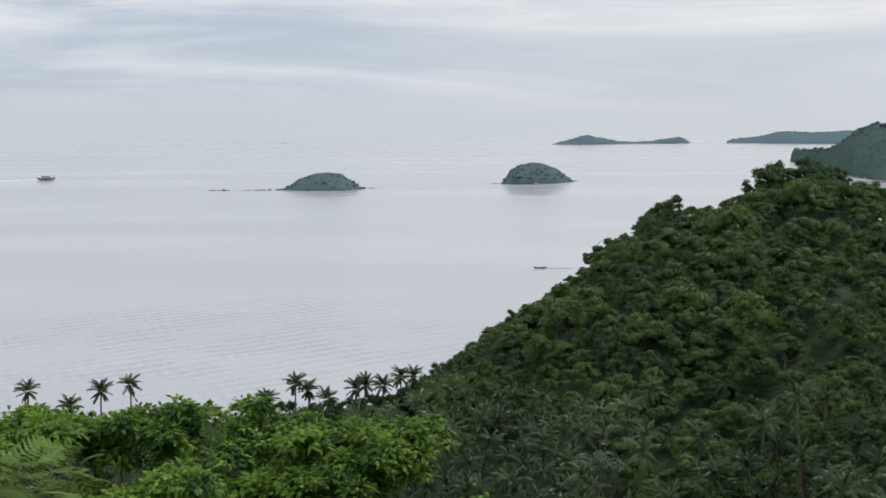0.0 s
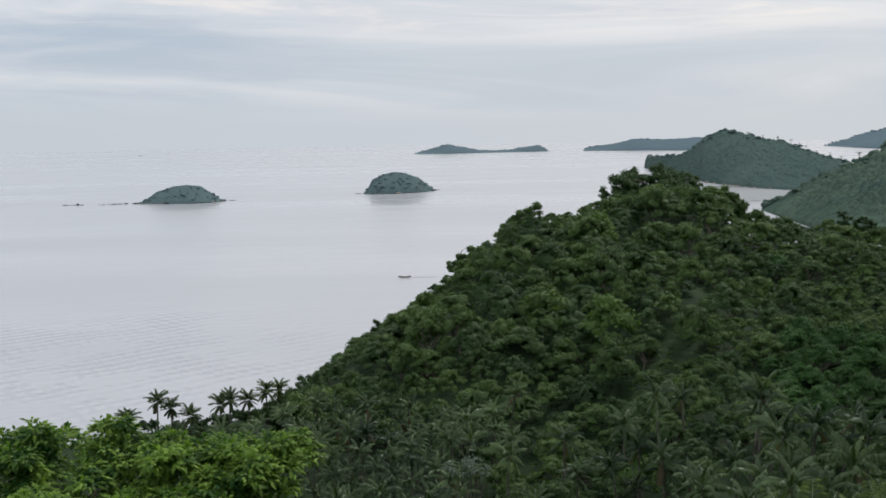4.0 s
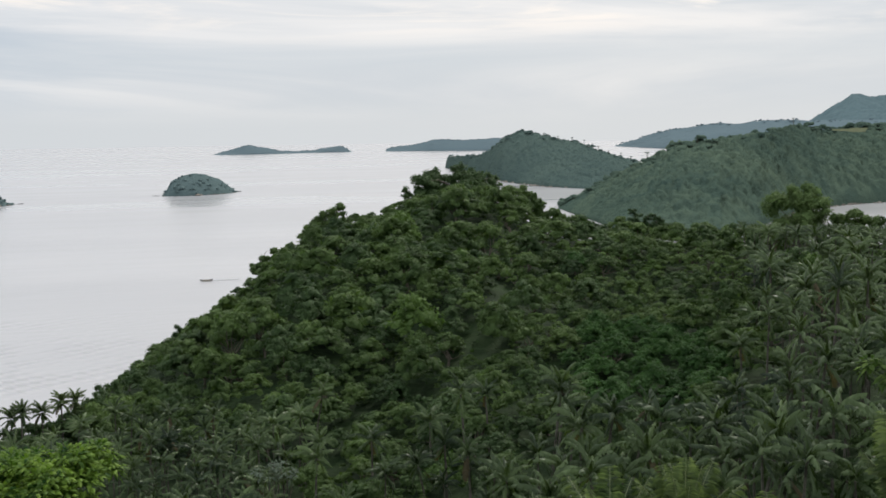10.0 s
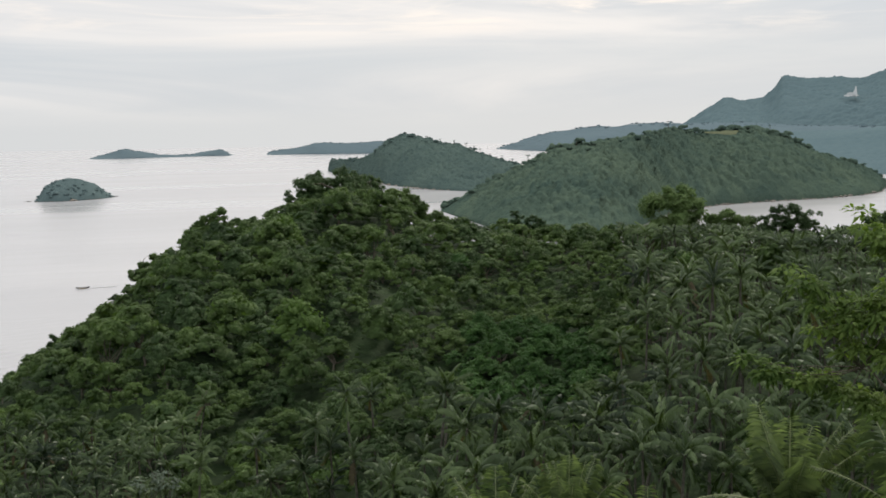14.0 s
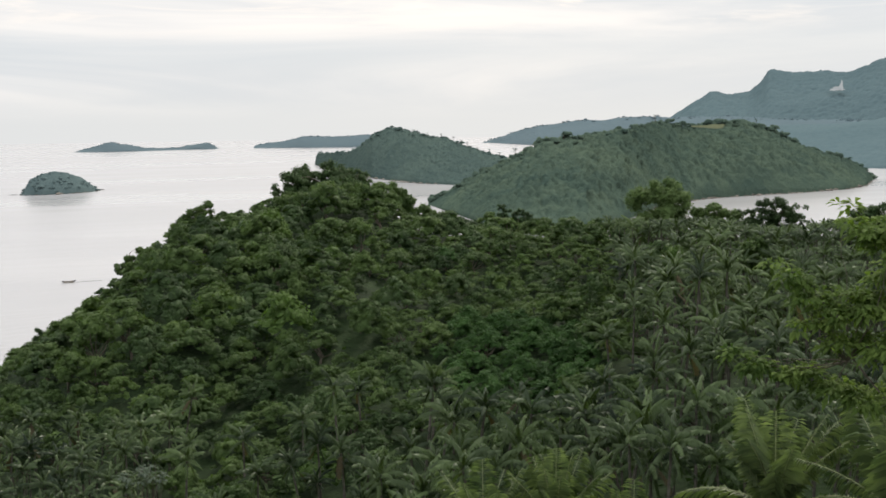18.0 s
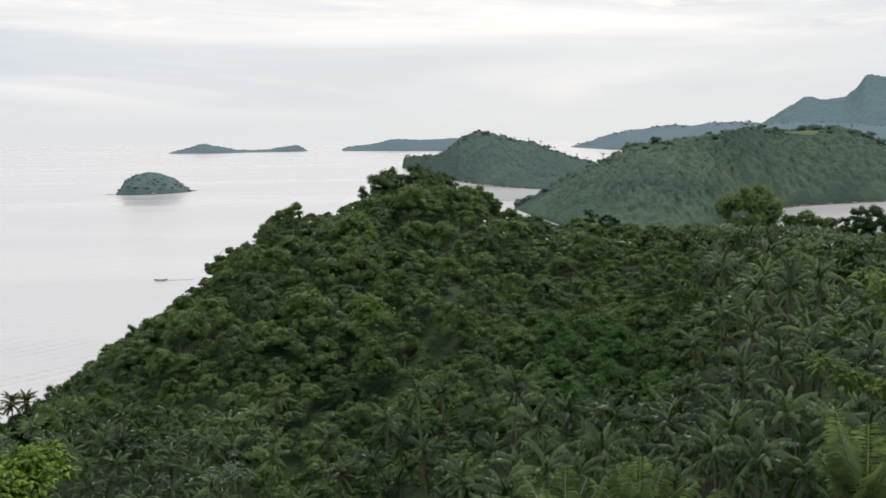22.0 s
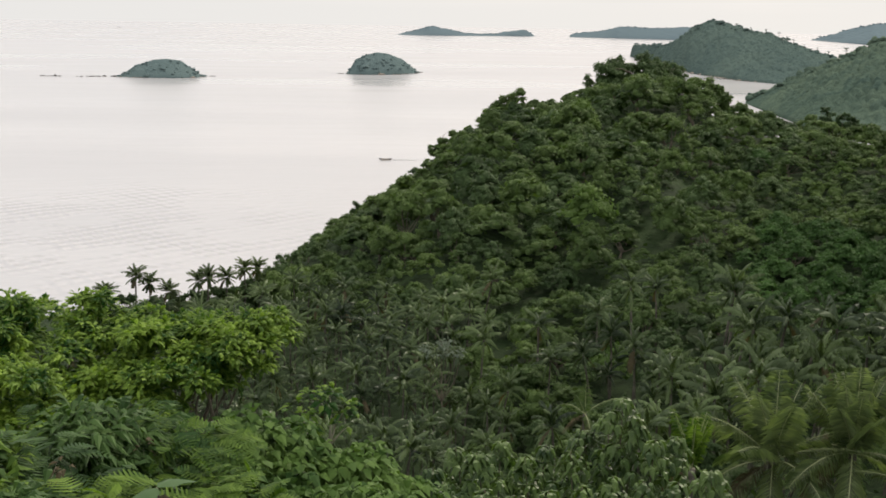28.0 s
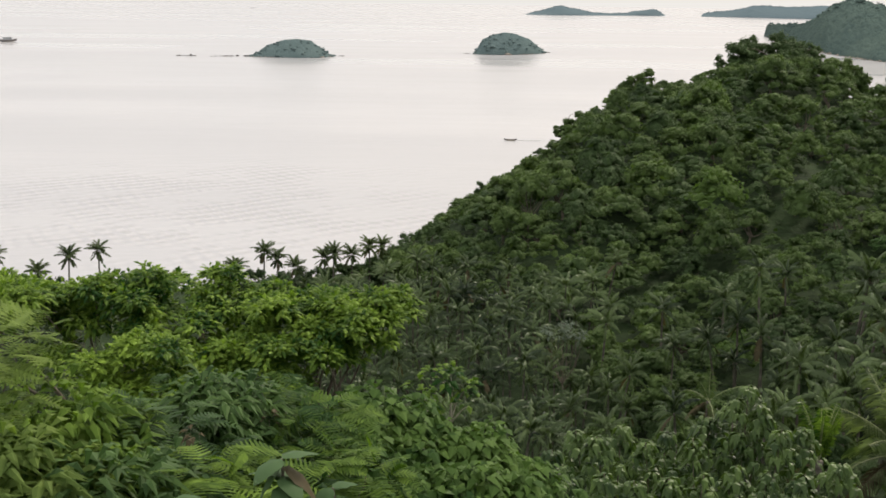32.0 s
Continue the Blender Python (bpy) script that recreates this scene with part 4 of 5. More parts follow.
# ---------------------------------------------------------------- landmark trees of the hill
def broken(lobes, seed, parts=3, size=0.6, wander=0.75, tall=0.38):
    """Each lobe broken up into smaller ones, with gaps between."""
    rng = np.random.default_rng(seed)
    out = []
    for x, y, z, q in lobes:
        for _ in range(parts):
            d = np.clip(rng.normal(size=3), -1.5, 1.5) * q * wander * np.array([0.8, 0.8, tall])
            out.append((x + d[0], y + d[1], z + min(d[2], q * (0.25 if tall < 0.5 else 0.6)), q * size * rng.uniform(0.7, 1.15)))
    return out


def lobed_tree(name, label, foot, lobes, n_leaves, leaf, mat, seed, style="leaves", fork=0.45, group="", category="tree", r0=0.3, wood=BARK, k=7, drop=0.3, slim=0.5, squash=0.8, core=0.62):
    """A tree with its foot and with crown lobes (x, y, z, radius) at known places; limbs run to the lobes."""
    rng = np.random.default_rng(seed)
    foot = np.array(foot, float)
    L = np.array(lobes, float)
    C, R = L[:, :3] - foot, L[:, 3]
    mid = C.mean(0)
    f = np.array([mid[0] * fork, mid[1] * fork, max(0.4, (C[:, 2].min() - 0.5) * fork + mid[2] * 0.25 * fork)])
    t = thing(name, tuple(foot), 0, label, category, group)
    part("trunk", tube(bend((0, 0, -0.5), f, rng, 0.06, 7), np.linspace(r0, r0 * 0.6, 7), 8), wood, t, smooth=True)
    some = slice(None, None, max(1, len(C) // 13))
    for c, q in zip(C[some], R[some]):
        part("limb", tube(bend(f - (0, 0, 0.1), c + (0, 0, q * 0.3), rng, 0.10, 8), np.linspace(r0 * 0.45, r0 * 0.06, 8), 5), wood, t, smooth=True)
    if style == "leaves":
        VF = join(clumps(C, R * core, rng, squash, 6, 0.25), lobes_leaves(C, R, n_leaves, leaf, rng, slim, squash))
    elif style == "sprays":
        VF = sprays(C, R, n_leaves, leaf, k, rng, slim, squash, drop=drop)
    else:
        VF = feathers(C, R, n_leaves, leaf, k, rng, squash=squash)
    part("crown", VF, mat, t)
    return t


def on_ground(az, r, sink=0.2):
    x, y, _ = polar(az, r)
    return x, y, float(ground(x, y)) - sink


def ring(rows):
    """Lobes by bearing, angle from the eye, distance and radius."""
    return [(*sight(az, el, r), q) for az, el, r, q in rows]


lobed_tree("spreading_tree", "broad dark spreading tree crowning the hill", on_ground(17.4, 328),
           broken(ring([(15.9, -2.45, 324, 2.4), (16.6, -2.3, 328, 2.6), (17.4, -2.25, 326, 2.9), (18.2, -2.35, 329, 2.6), (18.9, -2.5, 327, 2.5), (19.4, -2.75, 325, 1.9), (16.2, -2.9, 322, 2.4), (17.2, -3.1, 321, 2.6), (18.1, -3.0, 321, 2.6), (19.0, -3.2, 321, 2.5), (15.7, -3.2, 321, 2.2), (16.6, -3.5, 318, 2.6), (17.8, -3.6, 318, 2.6), (16.0, -2.75, 323, 2.6), (16.9, -2.75, 323, 2.8), (17.8, -2.7, 323, 2.8), (18.7, -2.85, 323, 2.6), (19.5, -3.2, 322, 2.3), (15.3, -3.1, 322, 1.8)]), 41, 8, 0.75, 0.9, 0.75),
           13000, 0.8, LEAF_DARK, 41, r0=0.6)
lobed_tree("ridge_tree", "leaning leafy tree standing out on the ridge line", on_ground(11.2, 305),
           broken(ring([(11.6, -3.9, 304, 1.7), (11.1, -4.1, 305, 1.9), (10.6, -4.45, 304, 1.9), (10.2, -4.8, 303, 1.8), (11.3, -4.7, 303, 1.9), (10.3, -5.2, 301, 2.0), (10.7, -4.8, 302, 2.0), (11.8, -4.3, 303, 1.7), (11.6, -4.9, 301, 2.0), (10.9, -5.3, 300, 2.2)]), 42, 8, 0.7, 0.85, 0.6), 4500, 0.75, LEAF_HILL, 42, r0=0.35)
lobed_tree("ridge_tree", "small leafy tree standing out on the ridge line", on_ground(7.9, 284),
           broken(ring([(8.5, -5.95, 283, 1.3), (8.0, -6.3, 283, 1.5), (7.5, -6.75, 283, 1.5), (8.4, -6.7, 281, 1.6), (7.7, -7.2, 281, 1.6)]), 43, 8, 0.7, 0.85, 0.5), 2600, 0.7, LEAF_HILL, 43)
lobed_tree("ridge_tree", "small palm-like tree poking above the ridge line", on_ground(3.4, 252),
           ring([(3.4, -9.45, 251, 0.75), (3.55, -9.6, 251, 0.7), (3.3, -9.8, 251, 0.8)]), 200, 0.6, LEAF_DARK, 44, r0=0.12)
lobed_tree("ridge_tree", "leafy tree on the far side of the hilltop", on_ground(20.6, 326),
           broken(ring([(20.2, -3.0, 325, 1.7), (20.7, -3.05, 324, 1.8), (21.2, -3.35, 323, 1.8), (21.6, -3.75, 322, 1.7), (20.4, -3.5, 322, 2.2), (21.1, -3.8, 321, 2.2), (21.7, -4.2, 321, 2.0), (20.2, -4.0, 320, 2.2)]), 45, 6, 0.8, 0.8), 4200, 0.8, LEAF_HILL, 45)
lobed_tree("ridge_tree", "dark pointed tree rising over the shoulder of the hill", on_ground(26.5, 312),
           broken(ring([(26.3, -4.1, 312, 0.9), (26.45, -4.4, 312, 1.3), (26.2, -4.75, 311, 1.5), (26.8, -4.75, 311, 1.5), (26.5, -5.1, 310, 1.8)]), 51, 8, 0.7, 0.8, 0.7), 2200, 0.7, LEAF_DARK, 51, r0=0.25)
lobed_tree("ridge_tree", "dark leafy tree on the shoulder of the hill", on_ground(27.3, 312),
           broken(ring([(27.1, -4.45, 312, 1.2), (27.6, -4.6, 312, 1.2), (27.3, -4.95, 311, 1.8)]), 52, 8, 0.7, 0.8, 0.7), 1600, 0.7, LEAF_DARK, 52, r0=0.25)
lobed_tree("feathery_tree", "tall rounded feathery light green tree on the shoulder", on_ground(34.1, 300),
           broken(ring([(33.2, -3.55, 300, 2.5), (34.0, -3.25, 300, 2.6), (34.8, -3.4, 300, 2.5), (32.9, -4.1, 300, 2.2), (34.2, -4.1, 298, 3.0), (35.3, -3.9, 300, 2.2), (33.6, -4.9, 299, 2.8), (34.8, -4.9, 299, 2.8), (33.2, -5.6, 298, 2.6), (35.1, -5.6, 298, 2.6), (33.7, -6.3, 298, 2.8), (34.7, -6.3, 298, 2.8), (34.2, -4.7, 297, 2.8)]), 46, 8, 0.9, 0.8, 0.8),
           17000, 0.65, LEAF_FEATHER, 46, fork=0.3, r0=0.4)
lobed_tree("dark_tree", "dark open-crowned tree with visible limbs on the shoulder", on_ground(39.6, 292),
           broken(ring([(38.5, -4.55, 292, 1.5), (39.1, -4.2, 292, 1.7), (39.8, -4.05, 292, 1.8), (40.5, -4.35, 292, 1.7), (40.8, -4.8, 292, 1.4), (38.7, -5.1, 292, 1.8), (39.5, -4.9, 291, 2.0), (40.3, -5.2, 292, 1.9), (39.0, -5.7, 291, 2.0), (39.9, -5.8, 291, 2.1), (40.6, -5.8, 291, 1.8), (39.3, -4.6, 292, 2.0), (40.1, -4.65, 292, 2.0), (39.7, -5.3, 291, 2.2)]), 47, 14, 0.6, 1.1, 0.95),
           15000, 0.6, LEAF_DARK, 47, fork=0.35, r0=0.35, core=0.4)
lobed_tree("dark_tree", "dark leafy tree behind the coconut grove", on_ground(37.0, 296),
           broken(ring([(36.2, -4.6, 296, 1.9), (36.8, -4.45, 296, 2.1), (37.5, -4.7, 295, 2.0), (36.6, -5.2, 294, 2.3), (37.6, -5.4, 294, 2.3), (36.0, -5.5, 294, 2.2)]), 48, 12, 0.72, 1.05, 0.9), 6500, 0.8, LEAF_HILL, 48)
lobed_tree("dark_tree", "dark leafy tree at the edge of the grove", on_ground(44.2, 262),
           broken(ring([(43.6, -4.7, 262, 1.8), (44.2, -4.5, 262, 2.0), (45, -4.4, 262, 2.2), (44.4, -5.2, 260, 2.2), (43.4, -5.4, 260, 1.9)]), 49, 12, 0.72, 1.05, 0.9), 5500, 0.8, LEAF_DARK, 49)
lobed_tree("mound_tree", "domed grey-green tree low on the hillside", on_ground(6.3, 214),
           broken(ring([(5.7, -11.6, 214, 1.6), (6.3, -11.3, 214, 1.8), (6.9, -11.5, 214, 1.6), (6.3, -11.9, 212, 1.8)]), 50, 4, 0.72, 0.7), 2400, 0.6, LEAF_FEATHER, 50)

rng = np.random.default_rng(31)
for az, el, r in ((-20.5, -13.15, 186), (-17.2, -13.4, 184), (-15.7, -13.2, 186), (-7.6, -13.55, 187), (-6.9, -13.9, 186), (-6.0, -14.35, 185), (-4.5, -13.9, 188), (-4.1, -13.7, 184), (-3.1, -13.75, 188), (-2.2, -13.35, 192),
                  (-1.6, -13.3, 196), (-18.6, -14.1, 182), (-9.0, -14.3, 180)):
    x, y, z = on_ground(az, r)
    palm(rng, EYE + r * math.tan(radians(el + 0.65)) - z, 2.5, 26, 16, "slim coconut palm on the shore against the sea", (x, y, z), rng.uniform(0, 360), "shore palms", LEAF_SHOREPALM_BACKLIT, lean=0.015, dry=1, leaflet=0.25, width=1.5, hang=0.7, bow=-0.22)

# dark shrubs between the shore palms
for i, (az, el, r) in enumerate(((-19.5, -14.3, 183), (-17.9, -14.3, 185), (-16.2, -14.3, 187), (-8.2, -14.3, 183), (-7.0, -14.3, 185), (-5.8, -14.3, 187), (-4.9, -14.2, 186), (-4.2, -14.1, 188), (-3.6, -14.05, 190), (-3.0, -14.0, 191),
                                 (-2.5, -13.85, 192), (-2.0, -13.7, 194), (-1.5, -13.5, 196), (-1.0, -13.2, 199), (-0.5, -12.9, 203), (0.1, -12.4, 208))):
    lobed_tree("shore_shrub", "dark green shrub under the shore palms", on_ground(az, r), broken(ring([(az - 0.4, el + 0.05, r, 1.2), (az + 0.25, el + 0.25, r, 1.2), (az, el - 0.5, r - 1, 1.6)]), 330 + i, 6, 0.7, 0.9, 0.6), 900, 0.5, LEAF_DARK, 340 + i,
               r0=0.12, group="shore shrubs", category="shrub")


# ---------------------------------------------------------------- plants below the lookout
# big bright tree
BT = ring([(-22.5, -14.9, 31, 1.3), (-20.3, -14.9, 30, 1.2), (-18.2, -14.8, 31, 1.2), (-16.0, -14.9, 30, 1.2), (-13.2, -14.6, 30, 1.2), (-11.0, -14.9, 31, 1.1), (-9.2, -15.3, 30, 1.0),
           (-21.5, -17.5, 28, 0.9), (-16.0, -17.8, 28.5, 1.1), (-12.8, -17.2, 28, 1.3), (-9.8, -17.8, 28, 1.2), (-14.4, -20, 27, 1.0), (-10.5, -20.2, 26, 1.2)])
lobed_tree("bright_leafy_tree", "bright yellow-green leafy tree with spreading crown below the lookout", on_ground(-15, 31), broken(BT, 1, 7, 0.5, 1.0, 0.34), 3300, 0.24, LEAF_BRIGHT, 61, "sprays", fork=0.5, r0=0.22, k=7, drop=0.32, slim=0.5, squash=0.5)
BT2 = ring([(-6.8, -15.7, 29, 0.95), (-5.0, -15.7, 28.5, 0.9), (-3.3, -15.8, 28, 0.85), (-1.8, -15.7, 28, 0.75), (-0.9, -16.0, 28, 0.55), (-7.2, -17.5, 28, 1.1), (-5.2, -17.5, 27.5, 1.0), (-3.4, -17.0, 27.5, 0.8), (-7.0, -19.4, 27, 1.1)])
lobed_tree("bright_leafy_tree", "bright green leafy tree with layered drooping sprays", on_ground(-8, 30), broken(BT2, 2, 7, 0.52, 0.95, 0.34), 1900, 0.22, LEAF_BRIGHT, 62, "sprays", fork=0.5, r0=0.16, k=7, drop=0.32, slim=0.5, squash=0.5)
for az, el, s in ((-13.4, -13.5, 63), (-12.9, -13.7, 64), (-9.4, -13.6, 65), (-10.2, -13.7, 66), (-15.9, -13.6, 67)):
    x, y, z = sight(az, el, 30)
    lobed_tree("leafy_shoot", "upright young leafy shoot above the bright crown", (x, y, z - 0.9), [(x, y, z - 0.15, 0.22), (x + 0.1, y, z - 0.4, 0.25)], 26, 0.22, LEAF_BRIGHT, s, "sprays", r0=0.03, category="shoot")

# feathery legume shrubs nearer by
FEATHER_LABEL = "feathery legume shrub with fine pinnate leaves"
for i, (az, el, r, q, n) in enumerate(((-21.6, -16.9, 11, 0.6, 90), (-18.5, -21.4, 10.5, 0.8, 110), (-13.8, -22.0, 11, 0.8, 110), (-10.0, -21.0, 12, 0.75, 110), (-6.6, -21.4, 12, 0.65, 90),
                                       (-16.0, -24.8, 9.5, 0.8, 110), (-10.8, -24.6, 10, 0.75, 100), (-21, -23.8, 9.5, 0.8, 110), (-4.4, -24.0, 11, 0.5, 60))):
    long_leaved = i % 2 == 1
    lobed_tree(*(("long_leaved_shrub", "shrub with long narrow drooping leaves") if long_leaved else ("feathery_shrub", FEATHER_LABEL)), on_ground(az, r, 0.1),
               ring([(az - 2.0, el - 0.6, r, q * 0.7), (az, el, r, q * 0.75), (az + 2.0, el - 0.4, r * 1.03, q * 0.7), (az, el - 2.6, r * 0.97, q)]), int(n * 1.5), 0.27 if long_leaved else 0.5, LEAF_LIGHT if i in (0, 7) else LEAF_BUSH if i in (2, 3, 5) else LEAF_FERN, 70 + i, "sprays" if long_leaved else "feathers",
               fork=0.7, r0=0.05, k=7 if long_leaved else 10, slim=0.3, drop=0.5, group="shrubs below the lookout", category="shrub")


# darker broad-leaved bushes that fill in between
for i, (az, el, r, q, n) in enumerate(((-16.2, -22.4, 12.5, 0.8, 150), (-11.8, -22.8, 12.5, 0.8, 150), (-8.2, -22.6, 12.5, 0.75, 140), (-20.6, -21.2, 13, 0.8, 150), (-13.5, -25.2, 10.5, 0.7, 120), (-8.0, -25.0, 10.5, 0.7, 120), (-18.6, -25.4, 10.5, 0.7, 120))):
    lobed_tree("leafy_bush", "dark green leafy bush on the slope below the lookout", on_ground(az, r, 0.1),
               broken(ring([(az - 1.6, el - 0.5, r, q * 0.7), (az, el, r, q * 0.75), (az + 1.6, el - 0.4, r, q * 0.7), (az, el - 2.4, r * 0.98, q)]), 300 + i, 3, 0.6), n, 0.2, LEAF_BUSH, 310 + i, "sprays",
               fork=0.7, r0=0.045, k=7, group="leafy bushes", category="bush")


# withered leaves caught among the shrubs
for i, (az, el, r) in enumerate(((-11.7, -21.5, 10.6), (-7.5, -21.3, 11.6))):
    x, y, z = sight(az, el, r)
    lobed_tree("withered_shrub", "thin withered shrub with curled brown leaves", on_ground(az, r, 0.1), [(x, y, z, 0.09), (x + 0.1, y, z - 0.06, 0.08)], 2, 0.11, LEAF_DRY, 360 + i, "sprays", r0=0.02, k=5, drop=0.7, category="shrub", group="withered shrubs")

# pale grey-leaved shrub among the palms
lobed_tree("pale_shrub", "pale grey-leaved shrub among the coconut palms", on_ground(8.0, 128), broken(ring([(7.5, -16.9, 128, 1.0), (8.1, -16.6, 128, 1.1), (8.6, -16.9, 128, 0.9)]), 370, 5, 0.6, 0.9), 36, 0.6, LEAF_PALE, 371, "sprays", r0=0.1, k=6, category="shrub")


def big_leaf_mesh(L, W, rng, n=7):
    """One large pointed leaf with a channelled midrib, from the origin along +x."""
    u = np.linspace(0, 1, n)
    w = W * 0.5 * np.sin(np.pi * u ** 0.75) ** 0.8
    z = -0.6 * L * u ** 2
    V = []
    for k in (-1, -0.5, 0, 0.5, 1):
        V.append(np.stack([u * L, w * k, z - 0.16 * np.abs(w * k) ** 1.0 + 0.02 * L * np.sin(u * 14) * abs(k)], 1))
    V = np.concatenate(V)
    F = []
    for a in range(4):
        for i in range(n - 1):
            p = a * n + i
            F += [(p, p + 1, p + 1 + n), (p, p + 1 + n, p + n)]
    return V, np.array(F)


def big_leaf_plant(az, el, r, seed, L=0.38, count=7):
    rng = np.random.default_rng(seed)
    x, y, z = on_ground(az, r, 0.1)
    top = EYE + r * math.tan(radians(el)) - z
    t = thing("broad_leaved_plant", (x, y, z), 0, "young plant with a few large pointed dusty leaves", "plant", "broad-leaved plants")
    part("stem", tube(bend((0, 0, -0.2), (0, 0, top), rng, 0.03), np.linspace(0.03, 0.012, 6), 6), BARK, t, smooth=True)
    for i in range(count):
        VF = big_leaf_mesh(L * rng.uniform(0.75, 1.15), L * 0.62, rng)
        m = np.array(pose(0, 0, 0, rng.normal() * 14, 8 - 30 * (i % 3 == 0) + rng.normal() * 12, 40 + i * 137.5).to_3x3())
        part("leaf", (VF[0] @ m.T + [0, 0, top - 0.07 * (i % 4)], VF[1]), LEAF_DRY if i == 5 else LEAF_DUSTY, t, "withered orange-brown leaf" if i == 5 else "", smooth=True)
    return t


big_leaf_plant(-6.9, -23.1, 8.2, 81, 0.33, 8)
big_leaf_plant(-4.2, -24.6, 8.4, 82, 0.24, 5)
big_leaf_plant(-12.5, -24.9, 8.0, 83, 0.24, 5)

# scrambling heart-leaved vines over low bushes
for i, (az, el, r, q, n) in enumerate(((-2.2, -21.3, 14, 0.75, 230), (0.6, -22.4, 14, 0.8, 240), (3.4, -23.0, 14.5, 0.7, 200), (5.6, -24.2, 14.5, 0.7, 200), (-0.8, -24.6, 12.5, 0.8, 230), (2.8, -25.0, 12.5, 0.8, 230), (-4.6, -22.0, 14.5, 0.55, 140))):
    lobed_tree("vine_bush", "bush smothered in heart-leaved climbing vine", on_ground(az, r, 0.1),
               broken(ring([(az - 1.2, el - 0.5, r, q * 0.6), (az, el, r, q * 0.65), (az + 1.3, el - 0.4, r, q * 0.6), (az, el - 2.2, r * 0.98, q)]), 350 + i, 4, 0.6, 0.8), n, 0.18, LEAF_VINEBUSH, 90 + i, "sprays",
               fork=0.7, r0=0.04, k=7, group="vine bushes", category="bush", slim=0.75, drop=0.7)

lobed_tree("crooked_sapling", "crooked pale-stemmed sapling with a light leafy top", on_ground(1.2, 15),
           ring([(0.7, -19.9, 15, 0.16), (1.4, -19.3, 15, 0.15), (2.1, -19.2, 15, 0.16), (3.0, -19.8, 15, 0.16), (3.1, -20.7, 15, 0.14), (0.9, -20.6, 15, 0.12)]), 20, 0.15, LEAF_BRIGHT, 101, "sprays", fork=0.8, r0=0.06, category="sapling", wood=PALE_BARK, slim=0.6, drop=0.45)

# drooping-leaved saplings in rows on the slope
rng = np.random.default_rng(33)
row_spots = [(7.6, -22.6, 23), (8.8, -21.6, 25), (9.9, -21.8, 24), (11.2, -21.2, 26), (12.5, -21.9, 25), (13.6, -21.3, 26), (14.9, -21.5, 25), (15.6, -20.4, 26), (16.8, -19.5, 26), (17.5, -18.7, 26), (18.2, -19.7, 26), (19.3, -20.6, 25),
             (20.4, -20.4, 26), (8.4, -23.9, 21), (10.4, -23.6, 22), (12.0, -23.8, 22), (13.8, -23.5, 22), (15.6, -23.2, 22), (17.2, -22.6, 23), (18.8, -22.7, 23), (20.6, -22.6, 23), (22.2, -21.8, 24), (6.6, -24.2, 20)]
for i, (az, el, r) in enumerate(row_spots):
    rg = np.random.default_rng(200 + i)
    x, y, z = on_ground(az, r, 0.1)
    top = EYE + r * math.tan(radians(el)) - z
    t = thing("drooping_sapling", (x, y, z), 0, "slender sapling with tiers of drooping leaves", "sapling", "drooping saplings")
    line = bend((0, 0, -0.2), (0, 0, top), rg, 0.03, 8)
    part("stem", tube(line, np.linspace(0.035, 0.01, 8), 5), BARK, t, smooth=True)
    # tiers of leaf rosettes, each a ring of leaves that hang from a twig's end
    k, m = 26, 7
    hs = np.sort(rg.uniform(0.0, 1.9, k)) * np.linspace(0.0, 1.0, k) ** 0.3
    a = np.arange(k) * 2.4 + rg.normal(size=k) * 0.4
    out = (0.05 + 0.42 * np.minimum(1, hs * 1.3)) * rg.uniform(0.6, 1.3, k)
    Q = np.stack([np.interp(top - hs, line[:, 2], line[:, 0]) + out * np.cos(a), np.interp(top - hs, line[:, 2], line[:, 1]) + out * np.sin(a), top - hs + 0.1 * out], 1)
    b = rg.uniform(0, 6.283, (k, m))
    T = np.stack([np.cos(b), np.sin(b), -0.15 - 0.35 * rg.uniform(size=(k, m))], -1).reshape(-1, 3)
    P = np.repeat(Q, m, 0) + T * 0.05
    part("crown", leaves_along(P, T, np.array([0, 0, 1.0]) + rg.normal(size=P.shape) * 0.15 + T * 0.4, 0.22 * rg.uniform(0.75, 1.25, len(P)), 0.62, 0.85), LEAF_SHRUB, t)


